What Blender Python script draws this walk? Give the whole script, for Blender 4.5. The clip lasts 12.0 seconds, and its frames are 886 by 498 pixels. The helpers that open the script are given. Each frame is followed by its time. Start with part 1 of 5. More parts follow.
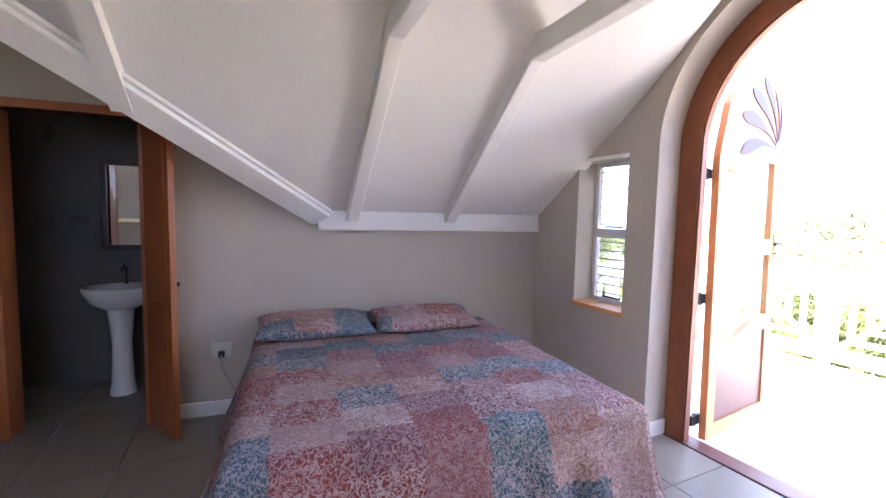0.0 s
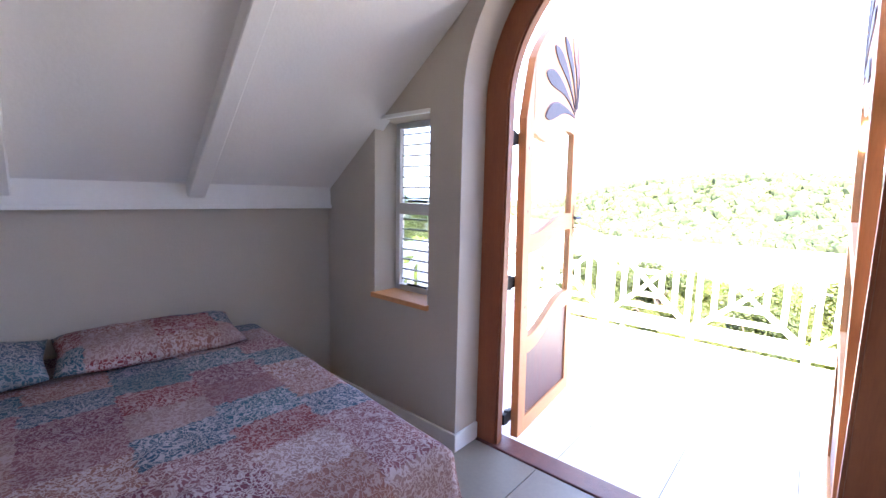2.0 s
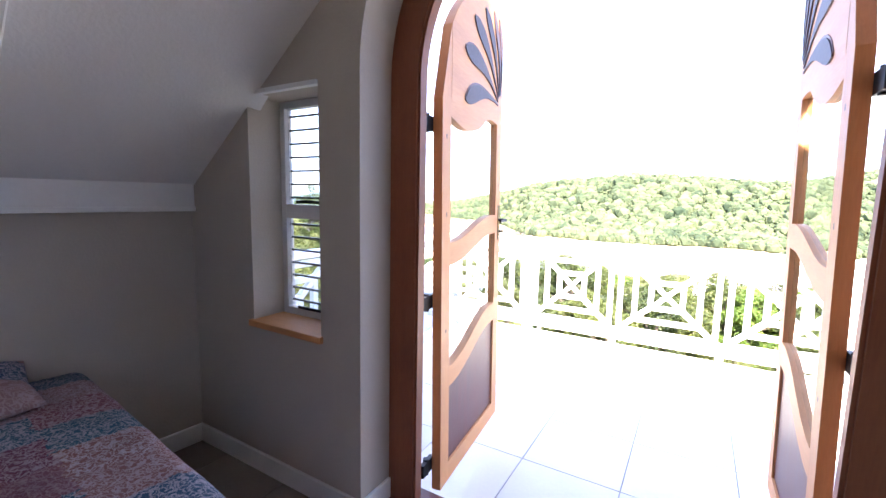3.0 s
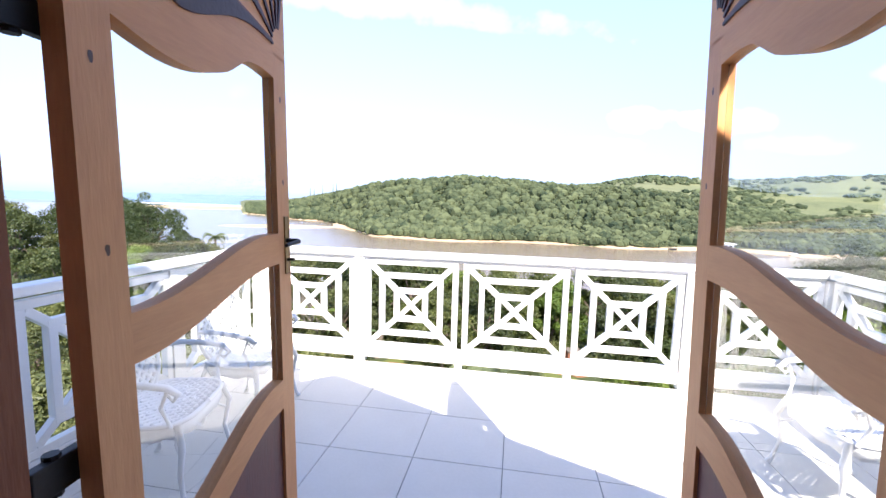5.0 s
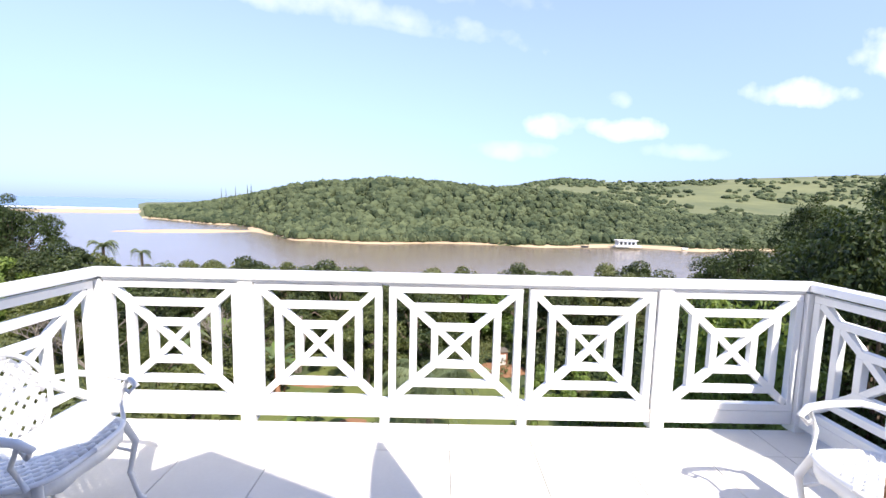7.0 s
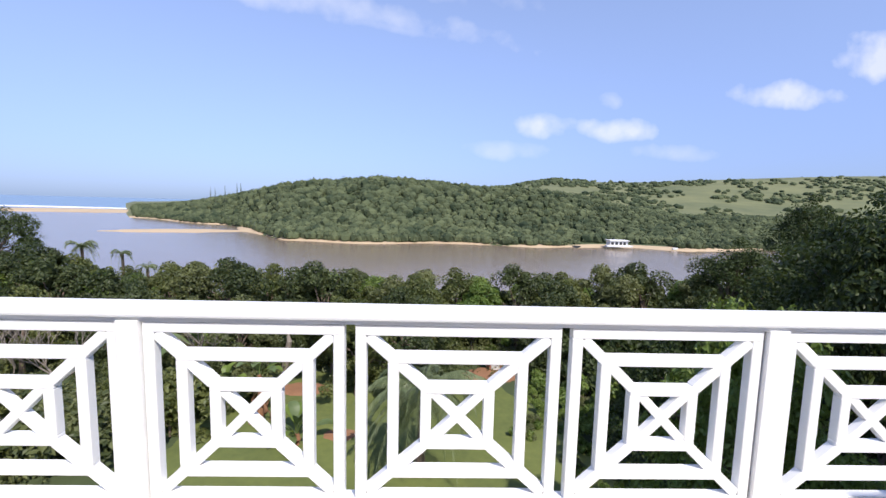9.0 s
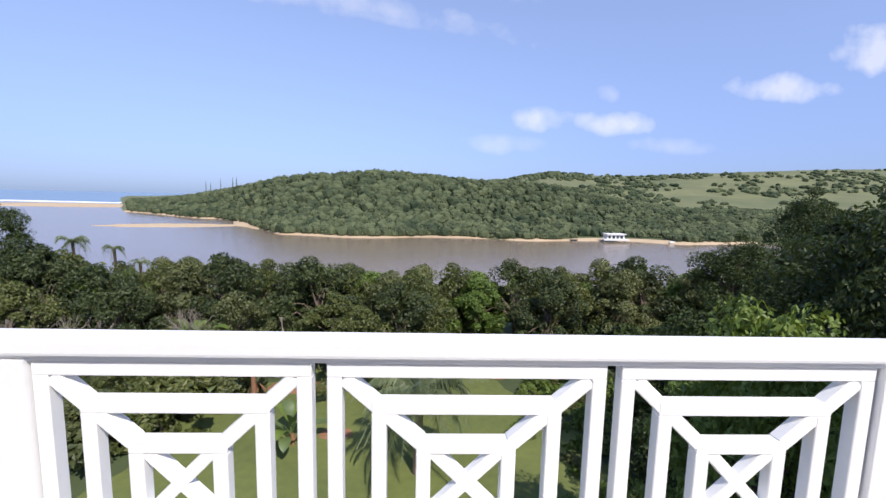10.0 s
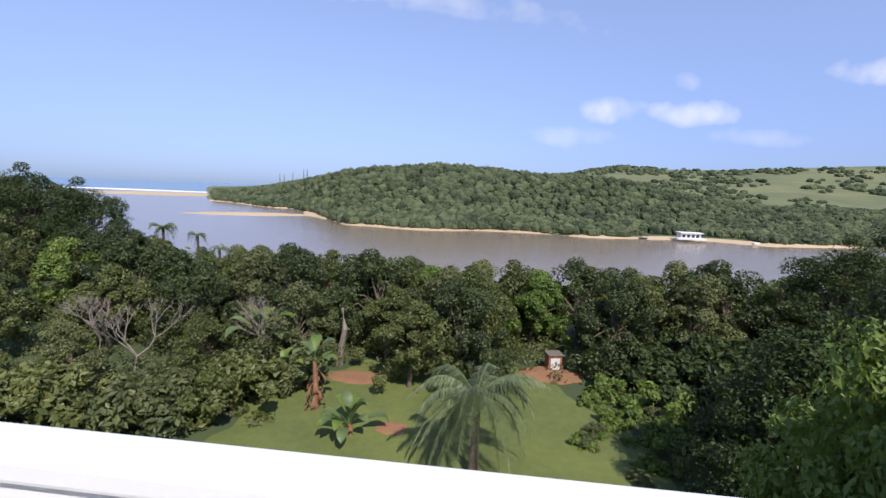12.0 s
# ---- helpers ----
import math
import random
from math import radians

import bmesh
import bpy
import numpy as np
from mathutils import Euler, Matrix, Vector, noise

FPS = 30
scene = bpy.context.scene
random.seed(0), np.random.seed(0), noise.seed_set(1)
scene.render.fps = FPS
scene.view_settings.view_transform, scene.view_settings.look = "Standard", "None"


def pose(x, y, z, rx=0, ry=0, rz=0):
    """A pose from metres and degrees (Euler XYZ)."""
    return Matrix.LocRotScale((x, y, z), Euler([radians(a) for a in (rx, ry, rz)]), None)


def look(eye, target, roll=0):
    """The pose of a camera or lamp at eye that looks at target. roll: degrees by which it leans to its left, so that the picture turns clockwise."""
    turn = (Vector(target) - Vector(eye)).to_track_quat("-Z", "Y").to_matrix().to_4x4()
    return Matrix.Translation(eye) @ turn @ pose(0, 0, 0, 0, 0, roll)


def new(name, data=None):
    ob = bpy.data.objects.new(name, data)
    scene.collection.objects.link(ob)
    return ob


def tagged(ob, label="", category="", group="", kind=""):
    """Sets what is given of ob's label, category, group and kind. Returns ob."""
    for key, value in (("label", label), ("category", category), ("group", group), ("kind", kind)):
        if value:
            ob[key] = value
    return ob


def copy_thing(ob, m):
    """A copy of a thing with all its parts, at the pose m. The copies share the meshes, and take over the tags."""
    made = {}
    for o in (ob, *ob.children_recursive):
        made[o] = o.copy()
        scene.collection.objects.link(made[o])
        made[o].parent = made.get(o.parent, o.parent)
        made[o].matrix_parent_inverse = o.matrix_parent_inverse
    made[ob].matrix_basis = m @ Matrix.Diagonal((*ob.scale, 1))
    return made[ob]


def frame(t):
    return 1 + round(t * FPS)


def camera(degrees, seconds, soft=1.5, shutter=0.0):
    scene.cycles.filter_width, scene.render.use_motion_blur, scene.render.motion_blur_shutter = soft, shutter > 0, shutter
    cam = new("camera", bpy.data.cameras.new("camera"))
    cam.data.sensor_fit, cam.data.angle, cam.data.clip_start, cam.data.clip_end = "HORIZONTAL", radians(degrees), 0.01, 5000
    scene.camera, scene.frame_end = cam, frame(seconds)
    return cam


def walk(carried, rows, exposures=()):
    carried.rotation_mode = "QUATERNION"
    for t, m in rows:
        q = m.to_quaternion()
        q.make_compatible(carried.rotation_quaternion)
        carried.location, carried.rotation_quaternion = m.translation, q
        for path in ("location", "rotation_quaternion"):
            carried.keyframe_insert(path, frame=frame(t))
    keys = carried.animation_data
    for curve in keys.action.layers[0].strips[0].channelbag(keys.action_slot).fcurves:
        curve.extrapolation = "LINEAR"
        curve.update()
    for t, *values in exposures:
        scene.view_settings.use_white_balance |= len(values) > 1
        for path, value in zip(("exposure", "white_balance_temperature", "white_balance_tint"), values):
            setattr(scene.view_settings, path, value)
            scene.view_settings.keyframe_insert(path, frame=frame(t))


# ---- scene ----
cam = camera(92.1, 12.0)
PATH = [
    (0, (-0.074, 0.114, 1.568), (-1.868, 0.983, 1.415), 1.2),
    (0.5, (-0.147, 0.257, 1.544), (-1.839, 1.305, 1.346), 1.3),
    (1, (-0.287, 0.425, 1.545), (-1.856, 1.645, 1.324), 1.3),
    (1.5, (-0.385, 0.565, 1.551), (-1.804, 1.954, 1.314), 1.2),
    (2, (-0.525, 0.76, 1.557), (-1.83, 2.254, 1.306), 1.2),
    (2.5, (-0.633, 0.969, 1.555), (-1.824, 2.555, 1.304), 1.3),
    (3, (-0.768, 1.198, 1.552), (-1.781, 2.905, 1.31), 1.2),
    (3.5, (-0.848, 1.443, 1.555), (-1.704, 3.235, 1.355), 1.1),
    (3.7, (-0.855, 1.56, 1.555), (-1.671, 3.372, 1.335), 1.2),
    (5.3, (-1.025, 2.343, 1.587), (-1.261, 4.316, 1.367), 1.4),
    (5.5, (-1.034, 2.436, 1.583), (-1.228, 4.415, 1.367), 1.3),
    (6, (-1.053, 2.682, 1.595), (-1.167, 4.667, 1.379), 1.2),
    (6.5, (-1.064, 2.893, 1.586), (-1.118, 4.881, 1.373), 1.3),
    (7, (-1.104, 3.115, 1.592), (-1.086, 5.104, 1.379), 1.3),
    (7.2, (-1.114, 3.201, 1.601), (-1.063, 5.188, 1.381), 1.3),
    (9, (-1.114, 4.172, 1.566), (-1.058, 6.16, 1.353), 1.4),
    (9.5, (-1.132, 4.416, 1.565), (-1.073, 6.402, 1.341), 1.3),
    (10, (-1.12, 4.695, 1.564), (-1.05, 6.68, 1.323), 1.3),
    (10.5, (-1.121, 4.89, 1.56), (-1.059, 6.872, 1.298), 1.5),
    (11, (-1.153, 5.067, 1.595), (-1.121, 7.048, 1.32), 1.6),
    (11.5, (-1.198, 5.228, 1.631), (-1.26, 7.208, 1.353), 1.6),
    (12, (-1.229, 5.352, 1.650), (-1.436, 7.321, 1.370), 2.0),
]
walk(cam, [(t, look(eye, target, roll)) for t, eye, target, roll in PATH],
     exposures=[(0.0, 4.56, 7350, 16.5), (1.0, 4.14, 7250, 16), (2.0, 4.0, 6950, 15), (3.0, 3.2, 6850, 14), (3.7, 2.3, 6850, 13), (5.3, 1.3, 6750, 12.5), (6.5, 1.05, 6700, 12.5),
                (7.2, 0.85, 6700, 13), (9.0, 0.3, 6450, 14), (12.0, 0.2, 6450, 14)])

# ---- world and sun ----
SUN_ELEV, SUN_AZ = radians(49.5), radians(153)   # azimuth clockwise from +y


def math_node(nt, op, a, b=None, clamp=False):
    n = nt.nodes.new("ShaderNodeMath")
    n.operation, n.use_clamp = op, clamp
    for i, v in enumerate((a, b)):
        if v is None:
            continue
        if isinstance(v, (int, float)):
            n.inputs[i].default_value = v
        else:
            nt.links.new(v, n.inputs[i])
    return n.outputs[0]


def build_world():
    w = bpy.data.worlds.new("sky")
    scene.world = w
    w.use_nodes = True
    nt = w.node_tree
    bg = nt.nodes["Background"]
    sky = nt.nodes.new("ShaderNodeTexSky")
    sky.sky_type = 'NISHITA'
    sky.sun_disc = False
    sky.sun_elevation, sky.sun_rotation = SUN_ELEV, SUN_AZ
    sky.air_density, sky.dust_density, sky.ozone_density = 1.0, 0.05, 3.5
    tc = nt.nodes.new("ShaderNodeTexCoord")
    sep = nt.nodes.new("ShaderNodeSeparateXYZ")
    nt.links.new(tc.outputs["Generated"], sep.inputs[0])
    yy = math_node(nt, 'MAXIMUM', sep.outputs[1], 0.05)
    r = math_node(nt, 'DIVIDE', sep.outputs[0], yy)
    e = math_node(nt, 'DIVIDE', sep.outputs[2], yy)
    com = nt.nodes.new("ShaderNodeCombineXYZ")
    nt.links.new(r, com.inputs[0])
    nt.links.new(e, com.inputs[1])
    no = nt.nodes.new("ShaderNodeTexNoise")
    no.inputs["Scale"].default_value, no.inputs["Detail"].default_value = 14, 6
    nt.links.new(com.outputs[0], no.inputs["Vector"])
    puff = math_node(nt, 'MULTIPLY', math_node(nt, 'SUBTRACT', no.outputs[0], 0.5), 2.6)
    total = None
    for r0, e0, a, b, k in ((0.25, 0.182, 0.085, 0.032, 1.0), (0.42, 0.178, 0.10, 0.032, 1.0), (0.40, 0.245, 0.04, 0.025, 0.6),
                            (0.82, 0.268, 0.14, 0.035, 1.0), (1.03, 0.36, 0.12, 0.06, 1.0), (0.16, 0.125, 0.12, 0.025, 0.45),
                            (0.55, 0.13, 0.12, 0.022, 0.4), (-0.40, 0.455, 0.62, 0.040, 0.55), (-0.12, 0.39, 0.16, 0.014, 0.35),
                            (-0.30, 0.53, 0.55, 0.05, 0.35)):
        dx = math_node(nt, 'DIVIDE', math_node(nt, 'SUBTRACT', r, r0), a)
        tilt = math_node(nt, 'MULTIPLY', math_node(nt, 'SUBTRACT', r, r0), -0.16 if e0 > 0.38 else 0.0)
        dy = math_node(nt, 'DIVIDE', math_node(nt, 'SUBTRACT', math_node(nt, 'SUBTRACT', e, e0), tilt), b)
        d2 = math_node(nt, 'ADD', math_node(nt, 'MULTIPLY', dx, dx), math_node(nt, 'MULTIPLY', dy, dy))
        f = math_node(nt, 'ADD', math_node(nt, 'SUBTRACT', 0.85, d2), puff, True)
        f = math_node(nt, 'MULTIPLY', f, k * 0.55)
        total = f if total is None else math_node(nt, 'MAXIMUM', total, f)
    total = math_node(nt, 'MULTIPLY', total, math_node(nt, 'GREATER_THAN', sep.outputs[1], 0.05))
    mix = nt.nodes.new("ShaderNodeMix")
    mix.data_type = 'RGBA'
    nt.links.new(total, mix.inputs[0])
    low = math_node(nt, 'SUBTRACT', 1.0, math_node(nt, 'DIVIDE', sep.outputs[2], 0.44), True)
    low = math_node(nt, 'POWER', low, 1.3)
    tint = nt.nodes.new("ShaderNodeMix")
    tint.data_type = 'RGBA'
    nt.links.new(low, tint.inputs[0])
    tint.inputs[6].default_value, tint.inputs[7].default_value = (1.88, 1.55, 1.51, 1), (0.26, 0.38, 0.77, 1)
    mul = nt.nodes.new("ShaderNodeMix")
    mul.data_type, mul.blend_type = 'RGBA', 'MULTIPLY'
    mul.inputs[0].default_value = 1.0
    nt.links.new(sky.outputs[0], mul.inputs[6])
    nt.links.new(tint.outputs[2], mul.inputs[7])
    nt.links.new(mul.outputs[2], mix.inputs[6])
    mix.inputs[7].default_value = (7.0, 7.1, 7.4, 1)
    nt.links.new(mix.outputs[2], bg.inputs[0])
    bg.inputs[1].default_value = 0.125


build_world()
sun = new("sun", bpy.data.lights.new("sun", 'SUN'))
sun.data.energy, sun.data.angle, sun.data.color = 4.6, radians(0.5), (1.0, 0.95, 0.87)
sun_from = Vector((math.sin(SUN_AZ) * math.cos(SUN_ELEV), math.cos(SUN_AZ) * math.cos(SUN_ELEV), math.sin(SUN_ELEV)))
sun.matrix_world = look(sun_from * 60, (0, 0, 0))


# ---- materials ----
def mat(name, base, dark=None, rough=0.6, metal=0.0, scale=6.0, grain=60.0, bump=0.15, stretch=(1, 1, 1), spec=0.5, per_object=0.0, island=0.0):
    """A surface of two colours, mixed by a broad and a fine noise, with fine relief."""
    m = bpy.data.materials.new(name)
    m.use_nodes = True
    nt = m.node_tree
    b = nt.nodes["Principled BSDF"]
    b.inputs["Roughness"].default_value, b.inputs["Metallic"].default_value = rough, metal
    b.inputs["Specular IOR Level"].default_value = spec
    tc = nt.nodes.new("ShaderNodeTexCoord")
    mp = nt.nodes.new("ShaderNodeMapping")
    mp.inputs["Scale"].default_value = stretch
    nt.links.new(tc.outputs["Object"], mp.inputs[0])
    n1 = nt.nodes.new("ShaderNodeTexNoise")
    n1.inputs["Scale"].default_value, n1.inputs["Detail"].default_value = scale, 4
    n2 = nt.nodes.new("ShaderNodeTexNoise")
    n2.inputs["Scale"].default_value, n2.inputs["Detail"].default_value = grain, 3
    for n in (n1, n2):
        nt.links.new(mp.outputs[0], n.inputs["Vector"])
    f = math_node(nt, 'ADD', math_node(nt, 'MULTIPLY', n1.outputs[0], 1.3), math_node(nt, 'MULTIPLY', n2.outputs[0], 0.7))
    f = math_node(nt, 'SUBTRACT', f, 0.5, True)
    if per_object:
        oi = nt.nodes.new("ShaderNodeObjectInfo")
        f = math_node(nt, 'ADD', f, math_node(nt, 'MULTIPLY', math_node(nt, 'SUBTRACT', oi.outputs["Random"], 0.5), per_object), True)
    if island:
        ge = nt.nodes.new("ShaderNodeNewGeometry")
        f = math_node(nt, 'ADD', f, math_node(nt, 'MULTIPLY', math_node(nt, 'SUBTRACT', ge.outputs["Random Per Island"], 0.5), island), True)
    mix = nt.nodes.new("ShaderNodeMix")
    mix.data_type = 'RGBA'
    nt.links.new(f, mix.inputs[0])
    dark = dark or tuple(c * 0.8 for c in base)
    mix.inputs[6].default_value, mix.inputs[7].default_value = (*dark, 1), (*base, 1)
    nt.links.new(mix.outputs[2], b.inputs["Base Color"])
    rr = math_node(nt, 'ADD', rough - 0.06, math_node(nt, 'MULTIPLY', n1.outputs[0], 0.12), True)
    nt.links.new(rr, b.inputs["Roughness"])
    if bump:
        bp = nt.nodes.new("ShaderNodeBump")
        bp.inputs["Strength"].default_value, bp.inputs["Distance"].default_value = bump, 0.01
        nt.links.new(n2.outputs[0], bp.inputs["Height"])
        nt.links.new(bp.outputs[0], b.inputs["Normal"])
    return m


def glass_mat():
    m = bpy.data.materials.new("clear_glass")
    m.use_nodes = True
    nt = m.node_tree
    b = nt.nodes["Principled BSDF"]
    b.inputs["Roughness"].default_value, b.inputs["IOR"].default_value = 0.0, 1.45
    b.inputs["Base Color"].default_value = (0.97, 0.99, 0.98, 1)
    b.inputs["Transmission Weight"].default_value = 1.0
    return m


def leaf_mat(name, base, dark, yellow=0.0, shine=0.35):
    m = mat(name, base, dark, rough=0.5, scale=0.35, grain=4.0, bump=0, spec=shine, per_object=0.5, island=0.9)
    nt = m.node_tree
    b = nt.nodes["Principled BSDF"]
    tr = nt.nodes.new("ShaderNodeBsdfTranslucent")
    tr.inputs[0].default_value = (base[0] * 1.6, base[1] * 1.5, base[2] * 0.8, 1)
    mx = nt.nodes.new("ShaderNodeMixShader")
    mx.inputs[0].default_value = 0.25
    nt.links.new(b.outputs[0], mx.inputs[1])
    nt.links.new(tr.outputs[0], mx.inputs[2])
    nt.links.new(mx.outputs[0], nt.nodes["Material Output"].inputs[0])
    return m


def spread_mat():
    """Patchwork bedspread: blocks of dusty red, pink, teal and violet, each block with small printed scrolls."""
    m = bpy.data.materials.new("patchwork_cotton")
    m.use_nodes = True
    nt = m.node_tree
    b = nt.nodes["Principled BSDF"]
    b.inputs["Roughness"].default_value = 0.85
    b.inputs["Specular IOR Level"].default_value = 0.2
    uv = nt.nodes.new("ShaderNodeUVMap")
    wob = nt.nodes.new("ShaderNodeTexNoise")
    wob.inputs["Scale"].default_value, wob.inputs["Detail"].default_value = 38, 2
    nt.links.new(uv.outputs[0], wob.inputs["Vector"])
    shifted = nt.nodes.new("ShaderNodeVectorMath")
    shifted.operation = 'MULTIPLY_ADD'
    shifted.inputs[1].default_value = (0.06, 0.06, 0)
    nt.links.new(wob.outputs["Color"], shifted.inputs[0])
    nt.links.new(uv.outputs[0], shifted.inputs[2])
    sep = nt.nodes.new("ShaderNodeSeparateXYZ")
    nt.links.new(shifted.outputs[0], sep.inputs[0])

    def cell(coord, size, shift):
        return math_node(nt, 'FLOOR', math_node(nt, 'ADD', math_node(nt, 'DIVIDE', coord, size), shift))

    col = cell(sep.outputs[1], 0.27, 0.3)
    row_shift = math_node(nt, 'MULTIPLY', math_node(nt, 'FRACT', math_node(nt, 'MULTIPLY', col, 0.37)), 1.0)
    row = math_node(nt, 'FLOOR', math_node(nt, 'ADD', math_node(nt, 'DIVIDE', sep.outputs[0], 0.2), row_shift))
    com = nt.nodes.new("ShaderNodeCombineXYZ")
    nt.links.new(col, com.inputs[0])
    nt.links.new(row, com.inputs[1])
    wn = nt.nodes.new("ShaderNodeTexWhiteNoise")
    wn.noise_dimensions = '2D'
    nt.links.new(com.outputs[0], wn.inputs["Vector"])
    ramp = nt.nodes.new("ShaderNodeValToRGB")
    ramp.color_ramp.interpolation = 'CONSTANT'
    cols = ((0.0, (0.24, 0.055, 0.055)), (0.16, (0.25, 0.10, 0.11)), (0.32, (0.06, 0.105, 0.15)), (0.46, (0.33, 0.20, 0.19)),
            (0.63, (0.19, 0.06, 0.08)), (0.76, (0.05, 0.12, 0.155)), (0.88, (0.30, 0.135, 0.11)))
    while len(ramp.color_ramp.elements) < len(cols):
        ramp.color_ramp.elements.new(0.5)
    for el, (pos, c) in zip(ramp.color_ramp.elements, cols):
        el.position, el.color = pos, (*c, 1)
    nt.links.new(wn.outputs["Value"], ramp.inputs[0])
    vo = nt.nodes.new("ShaderNodeTexVoronoi")
    vo.feature = 'DISTANCE_TO_EDGE'
    vo.inputs["Scale"].default_value = 62
    no = nt.nodes.new("ShaderNodeTexNoise")
    no.inputs["Scale"].default_value, no.inputs["Detail"].default_value = 30, 3
    nt.links.new(uv.outputs[0], no.inputs["Vector"])
    add = nt.nodes.new("ShaderNodeVectorMath")
    add.operation = 'MULTIPLY_ADD'
    add.inputs[1].default_value = (0.075, 0.075, 0)
    nt.links.new(no.outputs["Color"], add.inputs[0])
    nt.links.new(uv.outputs[0], add.inputs[2])
    nt.links.new(add.outputs[0], vo.inputs["Vector"])
    line = math_node(nt, 'SUBTRACT', 1.0, math_node(nt, 'POWER', math_node(nt, 'DIVIDE', vo.outputs["Distance"], 0.135), 2.0), True)
    soft = math_node(nt, 'MULTIPLY', line, math_node(nt, 'ADD', 0.28, math_node(nt, 'MULTIPLY', wn.outputs["Color"], 0.62)))
    mix = nt.nodes.new("ShaderNodeMix")
    mix.data_type = 'RGBA'
    nt.links.new(soft, mix.inputs[0])
    nt.links.new(ramp.outputs[0], mix.inputs[6])
    mix.inputs[7].default_value = (0.66, 0.55, 0.56, 1)
    fade = nt.nodes.new("ShaderNodeMix")
    fade.data_type, fade.blend_type = 'RGBA', 'MULTIPLY'
    fade.inputs[0].default_value = 0.45
    n3 = nt.nodes.new("ShaderNodeTexNoise")
    n3.inputs["Scale"].default_value = 5
    nt.links.new(uv.outputs[0], n3.inputs["Vector"])
    nt.links.new(mix.outputs[2], fade.inputs[6])
    nt.links.new(n3.outputs[0], fade.inputs[7])
    nt.links.new(fade.outputs[2], b.inputs["Base Color"])
    bp = nt.nodes.new("ShaderNodeBump")
    bp.inputs["Strength"].default_value, bp.inputs["Distance"].default_value = 0.5, 0.006
    nt.links.new(math_node(nt, 'ADD', vo.outputs["Distance"], no.outputs[0]), bp.inputs["Height"])
    nt.links.new(bp.outputs[0], b.inputs["Normal"])
    return m


M_WALL = mat("beige_plaster", (0.50, 0.45, 0.38), (0.46, 0.41, 0.345), rough=0.85, scale=1.5, grain=90, bump=0.12)
M_WHITE = mat("white_ceiling_paint", (0.80, 0.79, 0.77), (0.74, 0.73, 0.71), rough=0.7, scale=2, grain=70, bump=0.12)
M_TRIM = mat("white_gloss_paint", (0.82, 0.82, 0.80), (0.76, 0.75, 0.73), rough=0.45, scale=4, grain=50, bump=0.08)
M_RAIL = mat("white_enamel", (0.86, 0.86, 0.85), (0.80, 0.80, 0.79), rough=0.4, scale=3, grain=40, bump=0.06)
M_WOOD = mat("varnished_pine", (0.74, 0.36, 0.15), (0.56, 0.24, 0.085), rough=0.55, scale=2.2, grain=26, bump=0.12, stretch=(6, 6, 0.7))
M_WOODR = mat("varnished_pine_cross_grain", (0.74, 0.36, 0.15), (0.56, 0.24, 0.085), rough=0.55, scale=2.2, grain=26, bump=0.12, stretch=(0.7, 6, 6))
M_PANEL = mat("dark_red_hardwood", (0.16, 0.045, 0.035), (0.085, 0.024, 0.02), rough=0.45, scale=3, grain=30, bump=0.15, stretch=(8, 8, 0.6))
M_FRAME = mat("oiled_hardwood_frame", (0.33, 0.105, 0.04), (0.18, 0.05, 0.02), rough=0.5, scale=2, grain=24, bump=0.12, stretch=(6, 6, 0.7))
M_KNOT = mat("dark_pine_knot", (0.10, 0.035, 0.015), rough=0.45, scale=40, bump=0)
M_IRON = mat("black_iron", (0.025, 0.025, 0.027), rough=0.5, metal=0.6, bump=0.1)
M_BRASS = mat("aged_brass", (0.30, 0.19, 0.08), (0.16, 0.10, 0.05), rough=0.4, metal=0.9, scale=20)
M_FLOOR = mat("beige_floor_tile", (0.24, 0.205, 0.165), (0.18, 0.152, 0.122), rough=0.4, scale=3, grain=50, bump=0.05, per_object=0.3)
M_BTILE = mat("pale_terrace_tile", (0.72, 0.69, 0.64), (0.64, 0.61, 0.56), rough=0.45, scale=3, grain=45, bump=0.06, per_object=0.35)
M_GROUT = mat("grey_grout", (0.30, 0.29, 0.27), rough=0.9, scale=10)
M_ALU = mat("white_window_metal", (0.70, 0.70, 0.69), rough=0.4)
M_GLASS = glass_mat()
M_SPREAD = spread_mat()
M_CERAMIC = mat("white_ceramic", (0.80, 0.80, 0.79), rough=0.12, bump=0)
# Bathroom tile: cream darkened in the colour itself to stand for shade.
M_BATHTILE = mat("shade_darkened_wall_tile", (0.17, 0.155, 0.145), rough=0.3, scale=2, bump=0.02)
M_DARKTILE = mat("slate_motif_tile", (0.12, 0.10, 0.10), rough=0.4, scale=8)
M_PLASTIC = mat("white_plastic", (0.72, 0.70, 0.66), rough=0.4, bump=0)
M_BLACKP = mat("black_plastic", (0.03, 0.03, 0.03), rough=0.4, bump=0)
M_CABLE = mat("grey_cable", (0.35, 0.33, 0.30), rough=0.5, bump=0)
M_EXT = mat("white_outer_plaster", (0.74, 0.73, 0.70), (0.66, 0.65, 0.62), rough=0.9, scale=2, grain=40, bump=0.3)
M_THATCH = mat("grey_roof_shingle", (0.20, 0.17, 0.14), (0.11, 0.09, 0.07), rough=0.95, scale=6, grain=40, bump=0.5)
M_CAST = mat("white_cast_metal", (0.87, 0.87, 0.86), (0.81, 0.81, 0.80), rough=0.45, scale=8, grain=80, bump=0.15)
M_LAWN = mat("mown_lawn", (0.155, 0.178, 0.042), (0.072, 0.095, 0.024), rough=0.9, scale=0.25, grain=3.0, bump=0.6)
M_EARTH = mat("red_earth", (0.30, 0.15, 0.075), (0.20, 0.10, 0.05), rough=0.95, scale=0.8, grain=8, bump=0.5)
